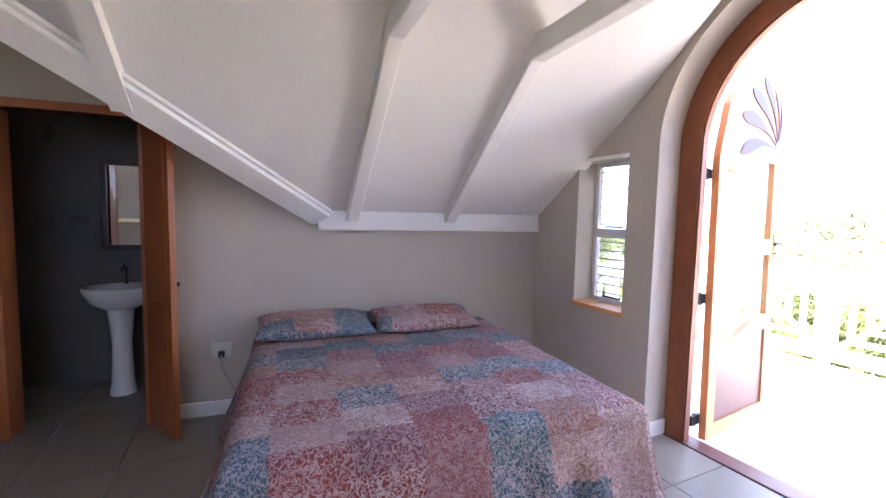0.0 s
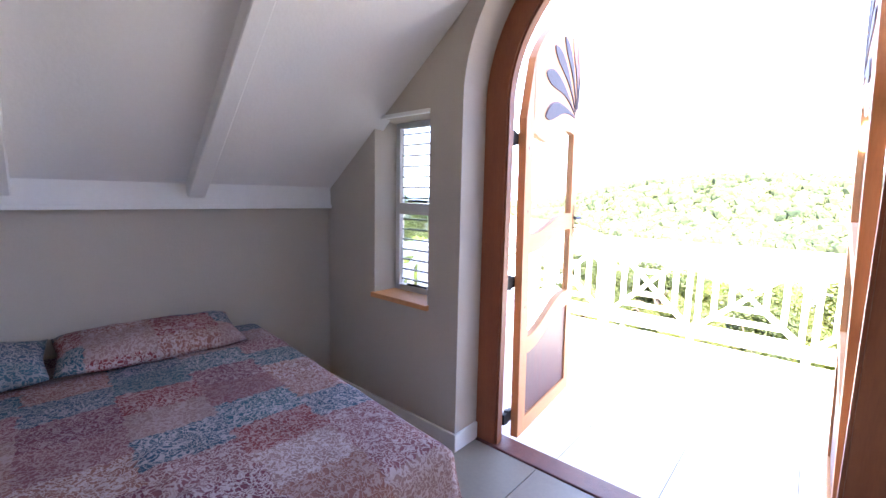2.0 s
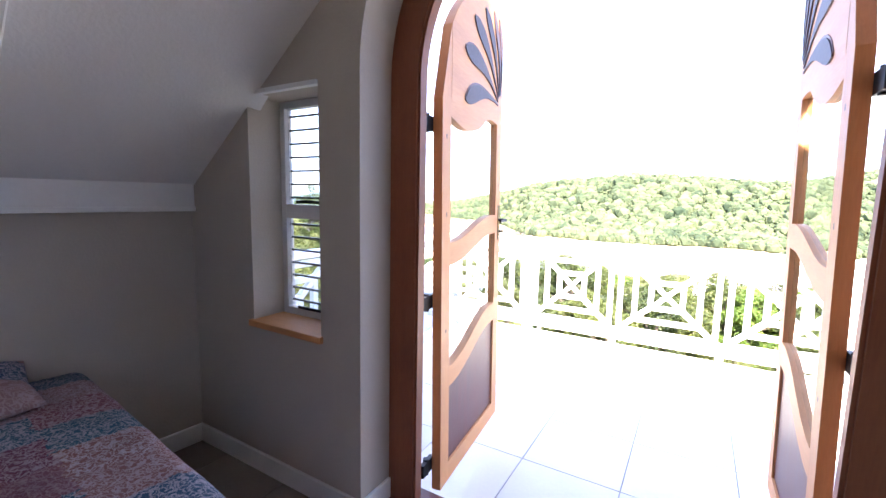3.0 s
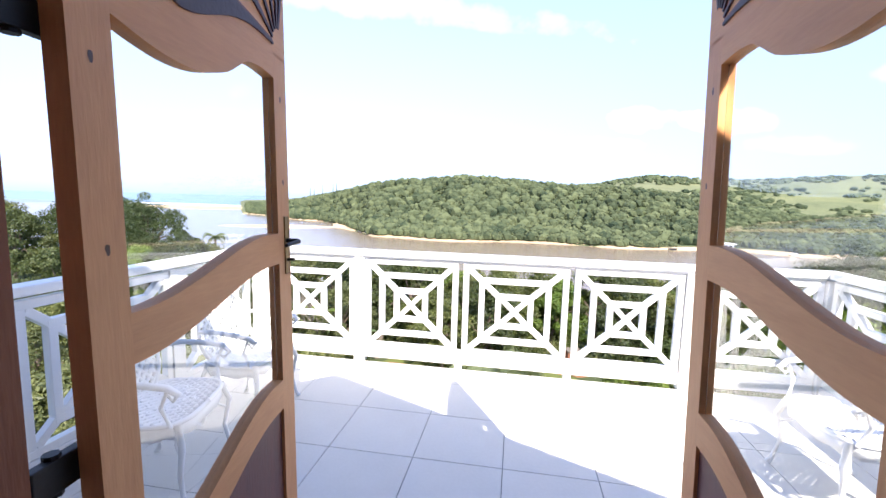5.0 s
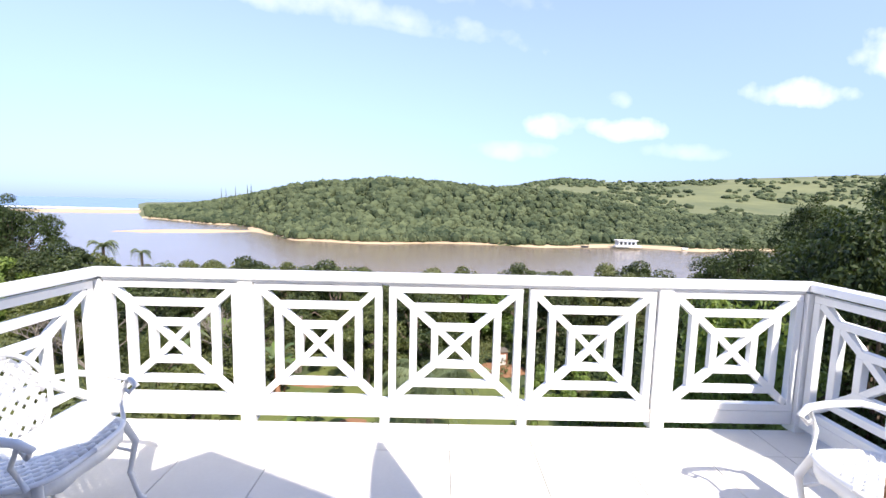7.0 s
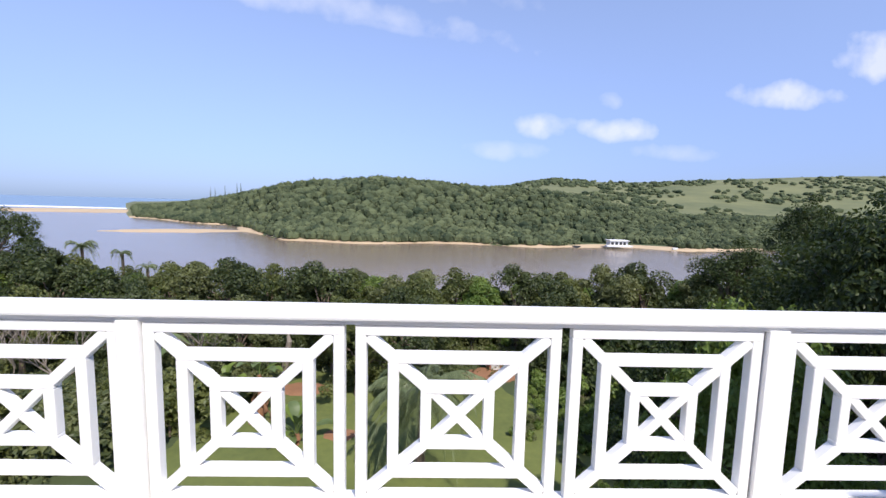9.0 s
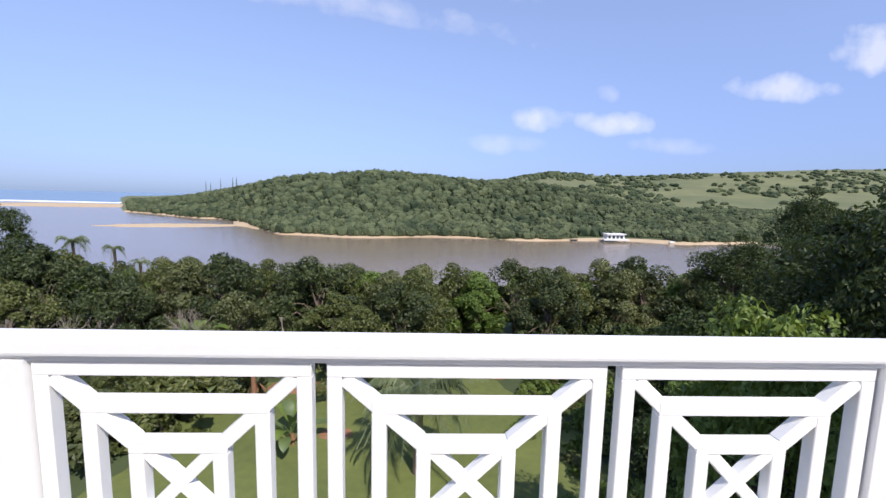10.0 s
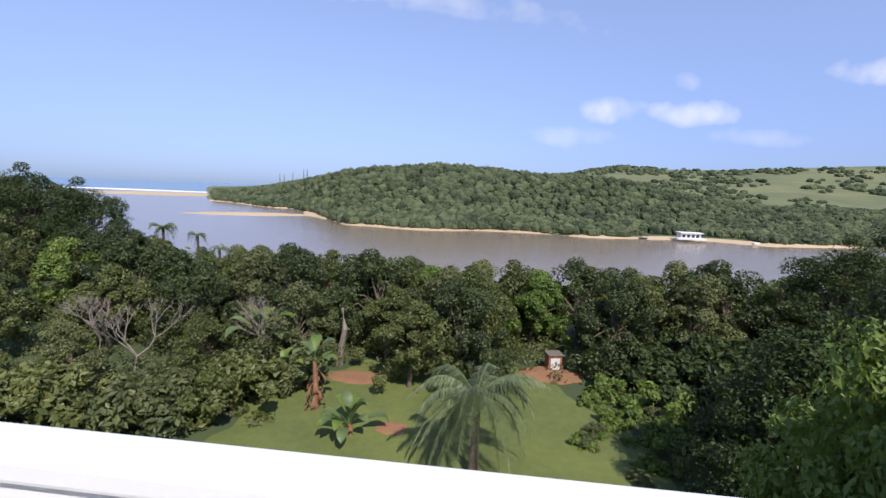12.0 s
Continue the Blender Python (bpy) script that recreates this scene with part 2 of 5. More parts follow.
M_SAND = mat("beach_sand", (0.52, 0.40, 0.25), (0.42, 0.31, 0.19), rough=0.95, scale=0.02, grain=0.4, bump=0.1)
M_BANK = mat("undergrowth", (0.075, 0.10, 0.035), (0.035, 0.052, 0.018), rough=0.95, scale=0.05, grain=0.6, bump=0.6)
M_FIELD = mat("far_grass", (0.185, 0.19, 0.085), (0.075, 0.095, 0.042), rough=0.95, scale=0.009, grain=0.05, bump=0, stretch=(1, 2.2, 1))
M_BARK = mat("grey_brown_bark", (0.20, 0.15, 0.11), (0.10, 0.07, 0.05), rough=0.95, scale=5, grain=30, bump=0.6, stretch=(3, 3, 0.6))
M_PALEBARK = mat("pale_bare_wood", (0.29, 0.25, 0.20), (0.17, 0.14, 0.11), rough=0.9, scale=5, grain=30, bump=0.4)
M_LEAF = leaf_mat("tree_leaf", (0.165, 0.18, 0.056), (0.044, 0.064, 0.017))
M_LEAFB = leaf_mat("bright_leaf", (0.19, 0.25, 0.055), (0.06, 0.115, 0.02))
M_LEAFD = leaf_mat("dark_leaf", (0.088, 0.110, 0.036), (0.022, 0.036, 0.013))
# Leaf green darkened to carry the deep shade of the dense trees.
M_SHADE = leaf_mat("shade_darkened_leaf", (0.066, 0.092, 0.028), (0.016, 0.028, 0.010), shine=0.25)
M_LEAFO = leaf_mat("olive_leaf", (0.16, 0.175, 0.065), (0.055, 0.072, 0.026))
M_PALM = leaf_mat("palm_frond", (0.17, 0.22, 0.09), (0.07, 0.11, 0.04))
M_PALMG = leaf_mat("grey_palm_frond", (0.20, 0.235, 0.12), (0.075, 0.105, 0.045))
M_DRY = mat("dry_frond", (0.30, 0.15, 0.075), (0.16, 0.075, 0.04), rough=0.9, scale=6, grain=30)
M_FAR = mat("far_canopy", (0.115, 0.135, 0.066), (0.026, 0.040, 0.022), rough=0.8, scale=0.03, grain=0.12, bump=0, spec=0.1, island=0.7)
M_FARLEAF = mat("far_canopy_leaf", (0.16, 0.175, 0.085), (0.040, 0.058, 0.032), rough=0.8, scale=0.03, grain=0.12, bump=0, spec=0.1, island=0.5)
M_BATHDOOR = mat("orange_varnished_door", (0.36, 0.11, 0.032), (0.24, 0.066, 0.02), rough=0.4, scale=2, grain=24, bump=0.12, stretch=(6, 6, 0.7))


# ---- mesh helpers ----
def ob_of(name, bm, material, parent=None, label="", smooth=False):
    me = bpy.data.meshes.new(name)
    bm.normal_update()
    if smooth:
        for f in bm.faces:
            f.smooth = True
    bm.to_mesh(me)
    bm.free()
    me.materials.append(material)
    ob = new(name, me)
    if parent is not None:
        ob.parent = parent
    if label:
        ob["label"] = label
    return ob


def part(name, bm, material, parent, label="", smooth=False):
    return ob_of(name, bm, material, parent, label, smooth)


def thing(name, m, label, category, group="", kind=""):
    ob = new(name)
    ob.matrix_world = m
    return tagged(ob, label, category, group, kind)


def pydata(name, verts, faces, material, parent=None, smooth=False):
    me = bpy.data.meshes.new(name)
    me.from_pydata(verts, [], faces)
    me.update()
    if smooth:
        me.shade_smooth()
    me.materials.append(material)
    ob = new(name, me)
    if parent is not None:
        ob.parent = parent
    return ob


def add_box(bm, x0, x1, y0, y1, z0, z1, bevel=0.0, m=None):
    r = bmesh.ops.create_cube(bm, size=1)
    vs = r["verts"]
    for v in vs:
        v.co = Vector((x0 + (v.co.x + 0.5) * (x1 - x0), y0 + (v.co.y + 0.5) * (y1 - y0), z0 + (v.co.z + 0.5) * (z1 - z0)))
    if bevel:
        es = list({e for v in vs for e in v.link_edges})
        out = bmesh.ops.bevel(bm, geom=es, offset=bevel, segments=2, affect='EDGES', profile=0.6)
        vs = list({v for f in out["faces"] for v in f.verts} | {v for v in vs if v.is_valid})
    if m is not None:
        bmesh.ops.transform(bm, matrix=m, verts=vs)
    return vs


def box(x0, x1, y0, y1, z0, z1, bevel=0.0):
    bm = bmesh.new()
    add_box(bm, x0, x1, y0, y1, z0, z1, bevel)
    return bm


def add_tube(bm, pts, radii, sides=8, cap=True):
    """A round tube through points."""
    pts = [Vector(p) for p in pts]
    if not hasattr(radii, "__len__"):
        radii = [radii] * len(pts)
    rings = []
    up = Vector((0, 0, 1))
    for i, p in enumerate(pts):
        d = (pts[min(i + 1, len(pts) - 1)] - pts[max(i - 1, 0)]).normalized()
        a = d.cross(up)
        if a.length < 0.05:
            a = d.cross(Vector((1, 0, 0)))
        a.normalize()
        b = d.cross(a).normalized()
        rings.append([bm.verts.new(p + (a * math.cos(k * math.tau / sides) + b * math.sin(k * math.tau / sides)) * radii[i]) for k in range(sides)])
    for r0, r1 in zip(rings, rings[1:]):
        for k in range(sides):
            bm.faces.new((r0[k], r0[(k + 1) % sides], r1[(k + 1) % sides], r1[k]))
    if cap:
        bm.faces.new(rings[0])
        bm.faces.new(list(reversed(rings[-1])))


def tube(pts, radii, sides=8):
    bm = bmesh.new()
    add_tube(bm, pts, radii, sides)
    return bm


def prism(outline, lo, hi, axis='y'):
    """An outline of (u, v) points pulled from lo to hi along an axis; u, v are the other two axes in order."""
    bm = bmesh.new()

    def at(u, v, w):
        return {'y': (u, w, v), 'x': (w, u, v), 'z': (u, v, w)}[axis]
    a = [bm.verts.new(at(u, v, lo)) for u, v in outline]
    b = [bm.verts.new(at(u, v, hi)) for u, v in outline]
    n = len(outline)
    bm.faces.new(a)
    bm.faces.new(list(reversed(b)))
    for i in range(n):
        bm.faces.new((a[i], b[i], b[(i + 1) % n], a[(i + 1) % n]))
    bmesh.ops.recalc_face_normals(bm, faces=bm.faces)
    return bm


def ribbon(lower, upper, lo, hi):
    """A solid between two curves over the same steps: lists of (u, v); pulled along y from lo to hi."""
    return prism(list(lower) + list(reversed(upper)), lo, hi)


# ---- the room: structure ----
FR = 0.15                      # room floor above the terrace floor
WY0, WY1 = 2.483, 2.735        # door wall, inner and outer face
AX, AZ, AR = -1.075, 2.03, 0.840  # arch: middle, spring height, radius
P0 = Vector((-3.10, WY0, 0))   # corner of head wall and door wall
MH = Matrix.Translation(P0) @ Matrix.Rotation(radians(-6), 4, 'Z')  # head wall frame: x into the room, y along the wall towards the door wall
SLOPE = 0.768


def slope_z(d):
    return 1.565 + SLOPE * d


def placed(ob, m):
    ob.matrix_world = m
    return ob


# floor
room_floor = tagged(ob_of("floor", box(-5.6, 1.6, -3.6, 2.66, -0.1, FR - 0.008), M_GROUT), "pale tiled bedroom floor", "floor", kind="structure")

# door wall with the arch and the window cut out, built from strips round the openings
WX0, WX1, WZ0, WZ1 = -2.60, -2.140, 0.935, 2.0


def roof_z(x):
    """Underside of the gable roof over the bedroom."""
    return 3.55 - 0.80 * abs(x - AX)


def door_wall():
    bm = bmesh.new()

    def strip(x0, x1, z0, z1=None):
        """A strip of wall from z0 up to z1, or to the roof."""
        t0, t1 = (z1, z1) if z1 is not None else (roof_z(x0), roof_z(x1))
        b0, b1 = z0 if isinstance(z0, tuple) else (z0, z0)
        vs = [bm.verts.new(c) for c in ((x0, WY0, b0), (x1, WY0, b1), (x1, WY0, t1), (x0, WY0, t0), (x0, WY1, b0), (x1, WY1, b1), (x1, WY1, t1), (x0, WY1, t0))]
        for q in ((0, 1, 2, 3), (5, 4, 7, 6), (1, 0, 4, 5), (3, 2, 6, 7), (0, 3, 7, 4), (2, 1, 5, 6)):
            bm.faces.new([vs[k] for k in q])
    strip(-3.5, WX0, -0.3)
    strip(WX0, WX1, -0.3, WZ0)
    strip(WX0, WX1, WZ1)
    strip(WX1, AX - AR, -0.3)
    strip(AX + AR, 1.6, -0.3)
    n = 40
    for i in range(n):
        a0, a1 = math.pi - math.pi * i / n, math.pi - math.pi * (i + 1) / n
        strip(AX + AR * math.cos(a0), AX + AR * math.cos(a1), (AZ + AR * math.sin(a0), AZ + AR * math.sin(a1)))
    bmesh.ops.remove_doubles(bm, verts=bm.verts, dist=0.0005)
    inner = [f for f in bm.faces if sum(1 for g in bm.faces if g is not f and set(g.verts) == set(f.verts))]
    bmesh.ops.delete(bm, geom=inner, context='FACES')
    bmesh.ops.recalc_face_normals(bm, faces=bm.faces)
    return bm


tagged(ob_of("wall_door_side", door_wall(), M_WALL), "greige plastered wall with arched doorway and small window", "wall", kind="structure")

# head wall, with the bathroom doorway
BY0, BY1, BZ = -3.700, -2.89, FR + 2.0
bm = bmesh.new()
add_box(bm, -0.14, 0, BY1, 0.25, -0.3, 3.6)
add_box(bm, -0.14, 0, BY0, BY1, BZ, 3.6)
add_box(bm, -0.14, 0, -6.2, BY0, -0.3, 3.6)
placed(tagged(ob_of("wall_head", bm, M_WALL), "beige plastered bedroom wall behind the bed", "wall", kind="structure"), MH)
tagged(ob_of("wall_back", box(-5.6, 1.7, -3.75, -3.6, -0.3, 3.4), M_WALL), "plain beige plastered wall", "wall", kind="structure")
tagged(ob_of("wall_right", box(1.5, 1.65, -3.6, WY0, -0.3, 1.32), M_WALL), "plain beige plastered wall", "wall", kind="structure")

# sloping ceiling over the bed, cut off along the valley
VAL = 1.0                      # the valley runs at this pitch in the plan: along the wall per metre into the room
VY = -1.86                     # where the valley meets the head wall


def slope_panel(d0, d1, y_hi, thick, cut=0.0):
    """A panel of the slope between depths d0 and d1, from the valley to y_hi."""
    bm = bmesh.new()
    lo = [(d0, VY - VAL * 1.28 * d0 + cut), (d1, VY - VAL * 1.28 * d1 + cut), (d1, y_hi), (d0, y_hi)]
    a = [bm.verts.new((d, y, slope_z(d))) for d, y in lo]
    b = [bm.verts.new((d, y, slope_z(d) + thick)) for d, y in lo]
    bm.faces.new(a)
    bm.faces.new(list(reversed(b)))
    for i in range(4):
        bm.faces.new((a[i], b[i], b[(i + 1) % 4], a[(i + 1) % 4]))
    bmesh.ops.recalc_face_normals(bm, faces=bm.faces)
    return bm


placed(tagged(ob_of("ceiling", slope_panel(-0.1, 1.93, 0.12, 0.05), M_WHITE), "white boarded sloping attic ceiling", "ceiling", kind="structure"), MH)
# the cross slope on the other side of the valley
SB = SLOPE / 1.28
bm = bmesh.new()
quad = [(-0.1, VY + 0.128, 0), (2.15, VY - 1.28 * 2.15, 0), (2.15, -5.6, 0), (-0.1, -5.6, 0)]
lowv = [bm.verts.new((d, y, 1.565 + SB * (VY - y) + 0.0)) for d, y, _ in quad]
topv = [bm.verts.new((d, y, 1.565 + SB * (VY - y) + 0.06)) for d, y, _ in quad]
bm.faces.new(lowv)
bm.faces.new(list(reversed(topv)))
for i in range(4):
    bm.faces.new((lowv[i], topv[i], topv[(i + 1) % 4], lowv[(i + 1) % 4]))
bmesh.ops.recalc_face_normals(bm, faces=bm.faces)
placed(tagged(ob_of("ceiling_cross_slope", bm, M_WHITE), "white boarded cross slope of the attic ceiling", "ceiling", kind="structure"), MH)
# lining under the gable roof, with a gap in the far slope behind the walk
# The gap is an unseen opening, added to let more daylight into the room.
SKX0, SKX1, SKY0, SKY1 = 0.30, 1.05, -1.3, -0.3


def lining(x0, x1, y0, y1):
    return prism([(x0, roof_z(x0) - 0.08), (x1, roof_z(x1) - 0.08), (x1, roof_z(x1) - 0.02), (x0, roof_z(x0) - 0.02)], y0, y1)


bm = bmesh.new()
for x0, x1, y0, y1 in ((-2.0, AX, -3.6, WY0), (AX, 1.52, -3.6, SKY0), (AX, 1.52, SKY1, WY0), (AX, SKX0, SKY0, SKY1), (SKX1, 1.52, SKY0, SKY1)):
    piece = lining(x0, x1, y0, y1)
    me_ = bpy.data.meshes.new("piece")
    piece.to_mesh(me_)
    piece.free()
    bm.from_mesh(me_)
    bpy.data.meshes.remove(me_)
tagged(ob_of("ceiling_far_slope", bm, M_WHITE), "white sloping attic ceiling", "ceiling", kind="structure")

# rafters and collar beams
def rafter(y, w=0.085, depth=0.10, kink=1.22):
    bm = bmesh.new()
    for y0, y1 in ((y - w / 2, y + w / 2),):
        out = [(0.0, slope_z(0) + 0.03), (0.0, slope_z(0) - 0.015), (0.06, slope_z(0.06) - depth), (kink, slope_z(kink) - depth), (2.6, slope_z(kink) - depth),
               (2.6, slope_z(kink) + 0.02), (kink + 0.15, slope_z(kink) + 0.02), (kink, slope_z(kink) + 0.03)]
        a = [bm.verts.new((d, y0, z)) for d, z in out]
        b = [bm.verts.new((d, y1, z)) for d, z in out]
        bm.faces.new(a)
        bm.faces.new(list(reversed(b)))
        for i in range(len(out)):
            bm.faces.new((a[i], b[i], b[(i + 1) % len(out)], a[(i + 1) % len(out)]))
    for v in bm.verts:
        v.co.y += 0.035 * v.co.x
    bmesh.ops.recalc_face_normals(bm, faces=bm.faces)
    bmesh.ops.bevel(bm, geom=list(bm.edges), offset=0.006, segments=1, affect='EDGES')
    return bm


for ry in (-1.60, -0.83):
    placed(tagged(ob_of("rafter", rafter(ry), M_WHITE), "white-painted roof rafter with collar beam", "rafter", "roof rafters"), MH)
# upper jack rafter that ends on the valley board
bm = bmesh.new()
JY = -2.80                     # where the jack rafter lies along the wall
vd0 = (JY - VY) / -1.28
add_box(bm, 0, 2.0, JY - 0.045, JY + 0.045, -0.09, 0.02)
for v in bm.verts:
    v.co.x = vd0 + v.co.x * (1.9 - vd0) / 2.0
    v.co.z += slope_z(v.co.x)
placed(tagged(ob_of("rafter", bm, M_WHITE), "white-painted jack rafter ending on the valley board", "rafter", "roof rafters"), MH)

# cornice board along the head wall and board along the valley
bm = bmesh.new()
add_box(bm, 0.0, 0.035, VY + 0.02, 0.0, 1.45, 1.60, 0.004)
add_box(bm, 0.035, 0.05, VY + 0.03, 0.0, 1.45, 1.475, 0.004)
placed(tagged(ob_of("trim", bm, M_TRIM), "white wooden cornice board on the bed wall", "trim", kind="structure"), MH)
bm = bmesh.new()
L = 2.1
n = Vector((1, -1.28, SLOPE)).normalized()
side = Vector((0, 1, 0)) - n * n.y
side.normalize()
for off0, off1, z0, z1 in ((-0.02, 0.13, -0.045, 0.0), (0.13, 0.15, -0.02, 0.0)):
    vs = []
    for k in (0.0, 1.0):
        base = Vector((0.0, VY, slope_z(0) - 0.03)) + n * (k * 3.4)
        for off, zz in ((off0, z0), (off1, z0), (off1, z1), (off0, z1)):
            vs.append(bm.verts.new(base + side * off + Vector((0, 0, zz))))
    for q in ((0, 1, 2, 3), (7, 6, 5, 4), (0, 4, 5, 1), (1, 5, 6, 2), (2, 6, 7, 3), (3, 7, 4, 0)):
        bm.faces.new([vs[k] for k in q])
bmesh.ops.recalc_face_normals(bm, faces=bm.faces)
placed(tagged(ob_of("trim", bm, M_TRIM), "white valley board between two ceiling slopes", "trim", kind="structure"), MH)

# skirting
bm = bmesh.new()
add_box(bm, 0.0, 0.018, BY1 + 0.02, 0.0, FR, FR + 0.10, 0.004)
placed(tagged(ob_of("baseboard", bm, M_TRIM), "white skirting along the bed wall", "baseboard", kind="structure"), MH)
bm = bmesh.new()
add_box(bm, -3.09, AX - AR + 0.015, WY0 - 0.016, WY0, FR, FR + 0.10, 0.004)
add_box(bm, AX - AR, AX - AR + 0.016, WY0 - 0.016, 2.672, FR, FR + 0.10, 0.004)
add_box(bm, AX + AR, 1.5, WY0 - 0.016, WY0, FR, FR + 0.10, 0.004)
tagged(ob_of("baseboard", bm, M_TRIM), "pale skirting along the door wall", "baseboard", kind="structure")

# ---- arched door frame, threshold, leaves ----
def arch_band(r0, r1, y0, y1, z_bottom, n=40):
    """An arched band: two uprights and a half ring."""
    inner = [(AX - r0, z_bottom)] + [(AX - r0 * math.cos(math.pi * i / n), AZ + r0 * math.sin(math.pi * i / n)) for i in range(n + 1)] + [(AX + r0, z_bottom)]
    outer = [(AX - r1, z_bottom)] + [(AX - r1 * math.cos(math.pi * i / n), AZ + r1 * math.sin(math.pi * i / n)) for i in range(n + 1)] + [(AX + r1, z_bottom)]
    bm = bmesh.new()
    rows = []
    for (u0, w0), (u1, w1) in zip(inner, outer):
        rows.append([bm.verts.new(c) for c in ((u0, y0, w0), (u1, y0, w1), (u1, y1, w1), (u0, y1, w0))])
    for a, b in zip(rows, rows[1:]):
        for k in range(4):
            bm.faces.new((a[k], b[k], b[(k + 1) % 4], a[(k + 1) % 4]))
    bm.faces.new(rows[0])
    bm.faces.new(list(reversed(rows[-1])))
    bmesh.ops.recalc_face_normals(bm, faces=bm.faces)
    return bm


door_frame = thing("door_frame", Matrix.Identity(4), "arched reddish hardwood door frame in the plaster reveal", "door frame", kind="structure")
part("frame", arch_band(0.707, 0.837, 2.674, 2.75, FR - 0.02), M_FRAME, door_frame)
part("stop", arch_band(0.695, 0.7065, 2.685, 2.72, FR), M_FRAME, door_frame)
tagged(ob_of("threshold", box(AX - 0.835, AX + 0.835, 2.66, 2.80, -0.1, FR + 0.006, 0.006), M_PANEL), "dark red-brown wooden door threshold", "threshold", kind="structure")

LW, LT = 0.87, 0.045           # leaf width and thickness
LB = FR + 0.02


def scurve(u, lo, hi):
    """A soft S from lo at the hinge to hi at the lock side."""
    k = min(1.0, max(0.0, (u - 0.12) / (LW - 0.28)))
    k = k * k * (3 - 2 * k)
    return lo + (hi - lo) * k


def leaf_top(u):
    return AZ - 0.01 + math.sqrt(max(0.0, LW * LW - (LW - u) ** 2)) * 0.82


def build_leaf(name, label, m, flip, with_lock):
    """One arched leaf, x from the hinge to the lock edge; flip mirrors the carved side."""
    t = thing(name, m, label, "door", "terrace doors", "structure")
    h = LT / 2
    st = 0.095
    steps = [i / 24 for i in range(25)]

    def us(a, b):
        return [a + (b - a) * s for s in steps]
    # stiles
    part("stile", ribbon([(0, LB), (st, LB)], [(0, AZ - 0.02), (st, AZ + 0.32)], -h, h), M_WOOD, t)
    part("stile", ribbon([(LW - st, LB), (LW, LB)], [(LW - st, 2.10), (LW, 2.10)], -h, h), M_WOOD, t)
    # bottom rail and panel
    part("bottom_rail", box(st, LW - st, -h, h, LB, LB + 0.095), M_WOODR, t)
    u = us(st, LW - st)
    part("panel", ribbon([(x, LB + 0.095) for x in u], [(x, scurve(x, 0.66, 0.82) + 0.005) for x in u], -0.011, 0.011), M_PANEL, t, "dark red hardwood panel")
    part("wave_rail", ribbon([(x, scurve(x, 0.66, 0.82)) for x in u], [(x, scurve(x, 0.76, 0.93)) for x in u], -h, h), M_WOODR, t)
    part("wave_rail", ribbon([(x, scurve(x, 1.258, 1.368)) for x in u], [(x, scurve(x, 1.365, 1.477)) for x in u], -h, h), M_WOODR, t)
    part("pane", ribbon([(x, scurve(x, 0.76, 0.93) - 0.01) for x in u], [(x, scurve(x, 1.258, 1.368) + 0.01) for x in u], -0.003, 0.003), M_GLASS, t, "clear glass pane").visible_shadow = False

    def head_low(x):
        k = (x - st) / (LW - 2 * st)
        return 1.945 + 0.07 * k - 0.055 * math.sin(math.pi * min(1, k * 1.35)) * (1 if k < 0.74 else 0.0) + (0.02 * math.sin(math.pi * (k - 0.6) / 0.4) if k > 0.6 else 0)
    part("pane", ribbon([(x, scurve(x, 1.365, 1.477) - 0.01) for x in u], [(x, head_low(x) + 0.01) for x in u], -0.003, 0.003), M_GLASS, t, "clear glass pane").visible_shadow = False
    # carved head: a thin board with raised carving, cut by petals
    hub = (LW - 0.05, 2.14)
    head = prism([(x, head_low(x)) for x in us(st, LW - st)] + [(LW - st, 2.09), (LW, 2.09)] + [(x, leaf_top(x)) for x in us(LW, 0.10)] + [(0.10, AZ), (st, AZ - 0.02)], -h, h)
    part("carved_head", head, M_WOODR, t, "carved pine head board with a fan of cut-out petals")
    # petals: slips 3 mm proud on both faces stand for openings; dark rims paint in edge shade
    for ang, length, wid in ((188, 0.58, 0.040), (164, 0.60, 0.042), (142, 0.57, 0.038), (122, 0.53, 0.032), (106, 0.50, 0.024), (95, 0.47, 0.016)):
        a = radians(ang)
        dv, nv = Vector((math.cos(a), math.sin(a))), Vector((-math.sin(a), math.cos(a)))

        def blade(w0, grow):
            up, dn = [], []
            for i in range(15):
                k = i / 14
                wv = w0 * (math.sin(math.pi * k ** 2.6) ** 0.75) + 0.004 + grow
                mid = Vector(hub) + dv * (0.05 + length * k * 0.9) + nv * (-0.045 * math.sin(math.pi * k))
                up.append(tuple(mid + nv * wv))
                dn.append(tuple(mid - nv * wv))
            return up, dn
        up, dn = blade(wid, 0.006)
        for s0, s1 in ((h, h + 0.0025), (-h - 0.0025, -h)):
            part("petal_rim_shade", ribbon(up, dn, s0, s1), M_PANEL, t, "dark rim standing for the shaded cut edge of a petal")
        up, dn = blade(wid, 0.0)
        off = nv * 0.005
        up, dn = [(p[0] + off.x, p[1] + off.y) for p in up], [(p[0] + off.x, p[1] + off.y) for p in dn]
        for s0, s1 in ((h + 0.0025, h + 0.006), (-h - 0.006, -h - 0.0025)):
            part("petal", ribbon(up, dn, s0, s1), M_PETAL, t, "dark slip standing in for a petal opening")
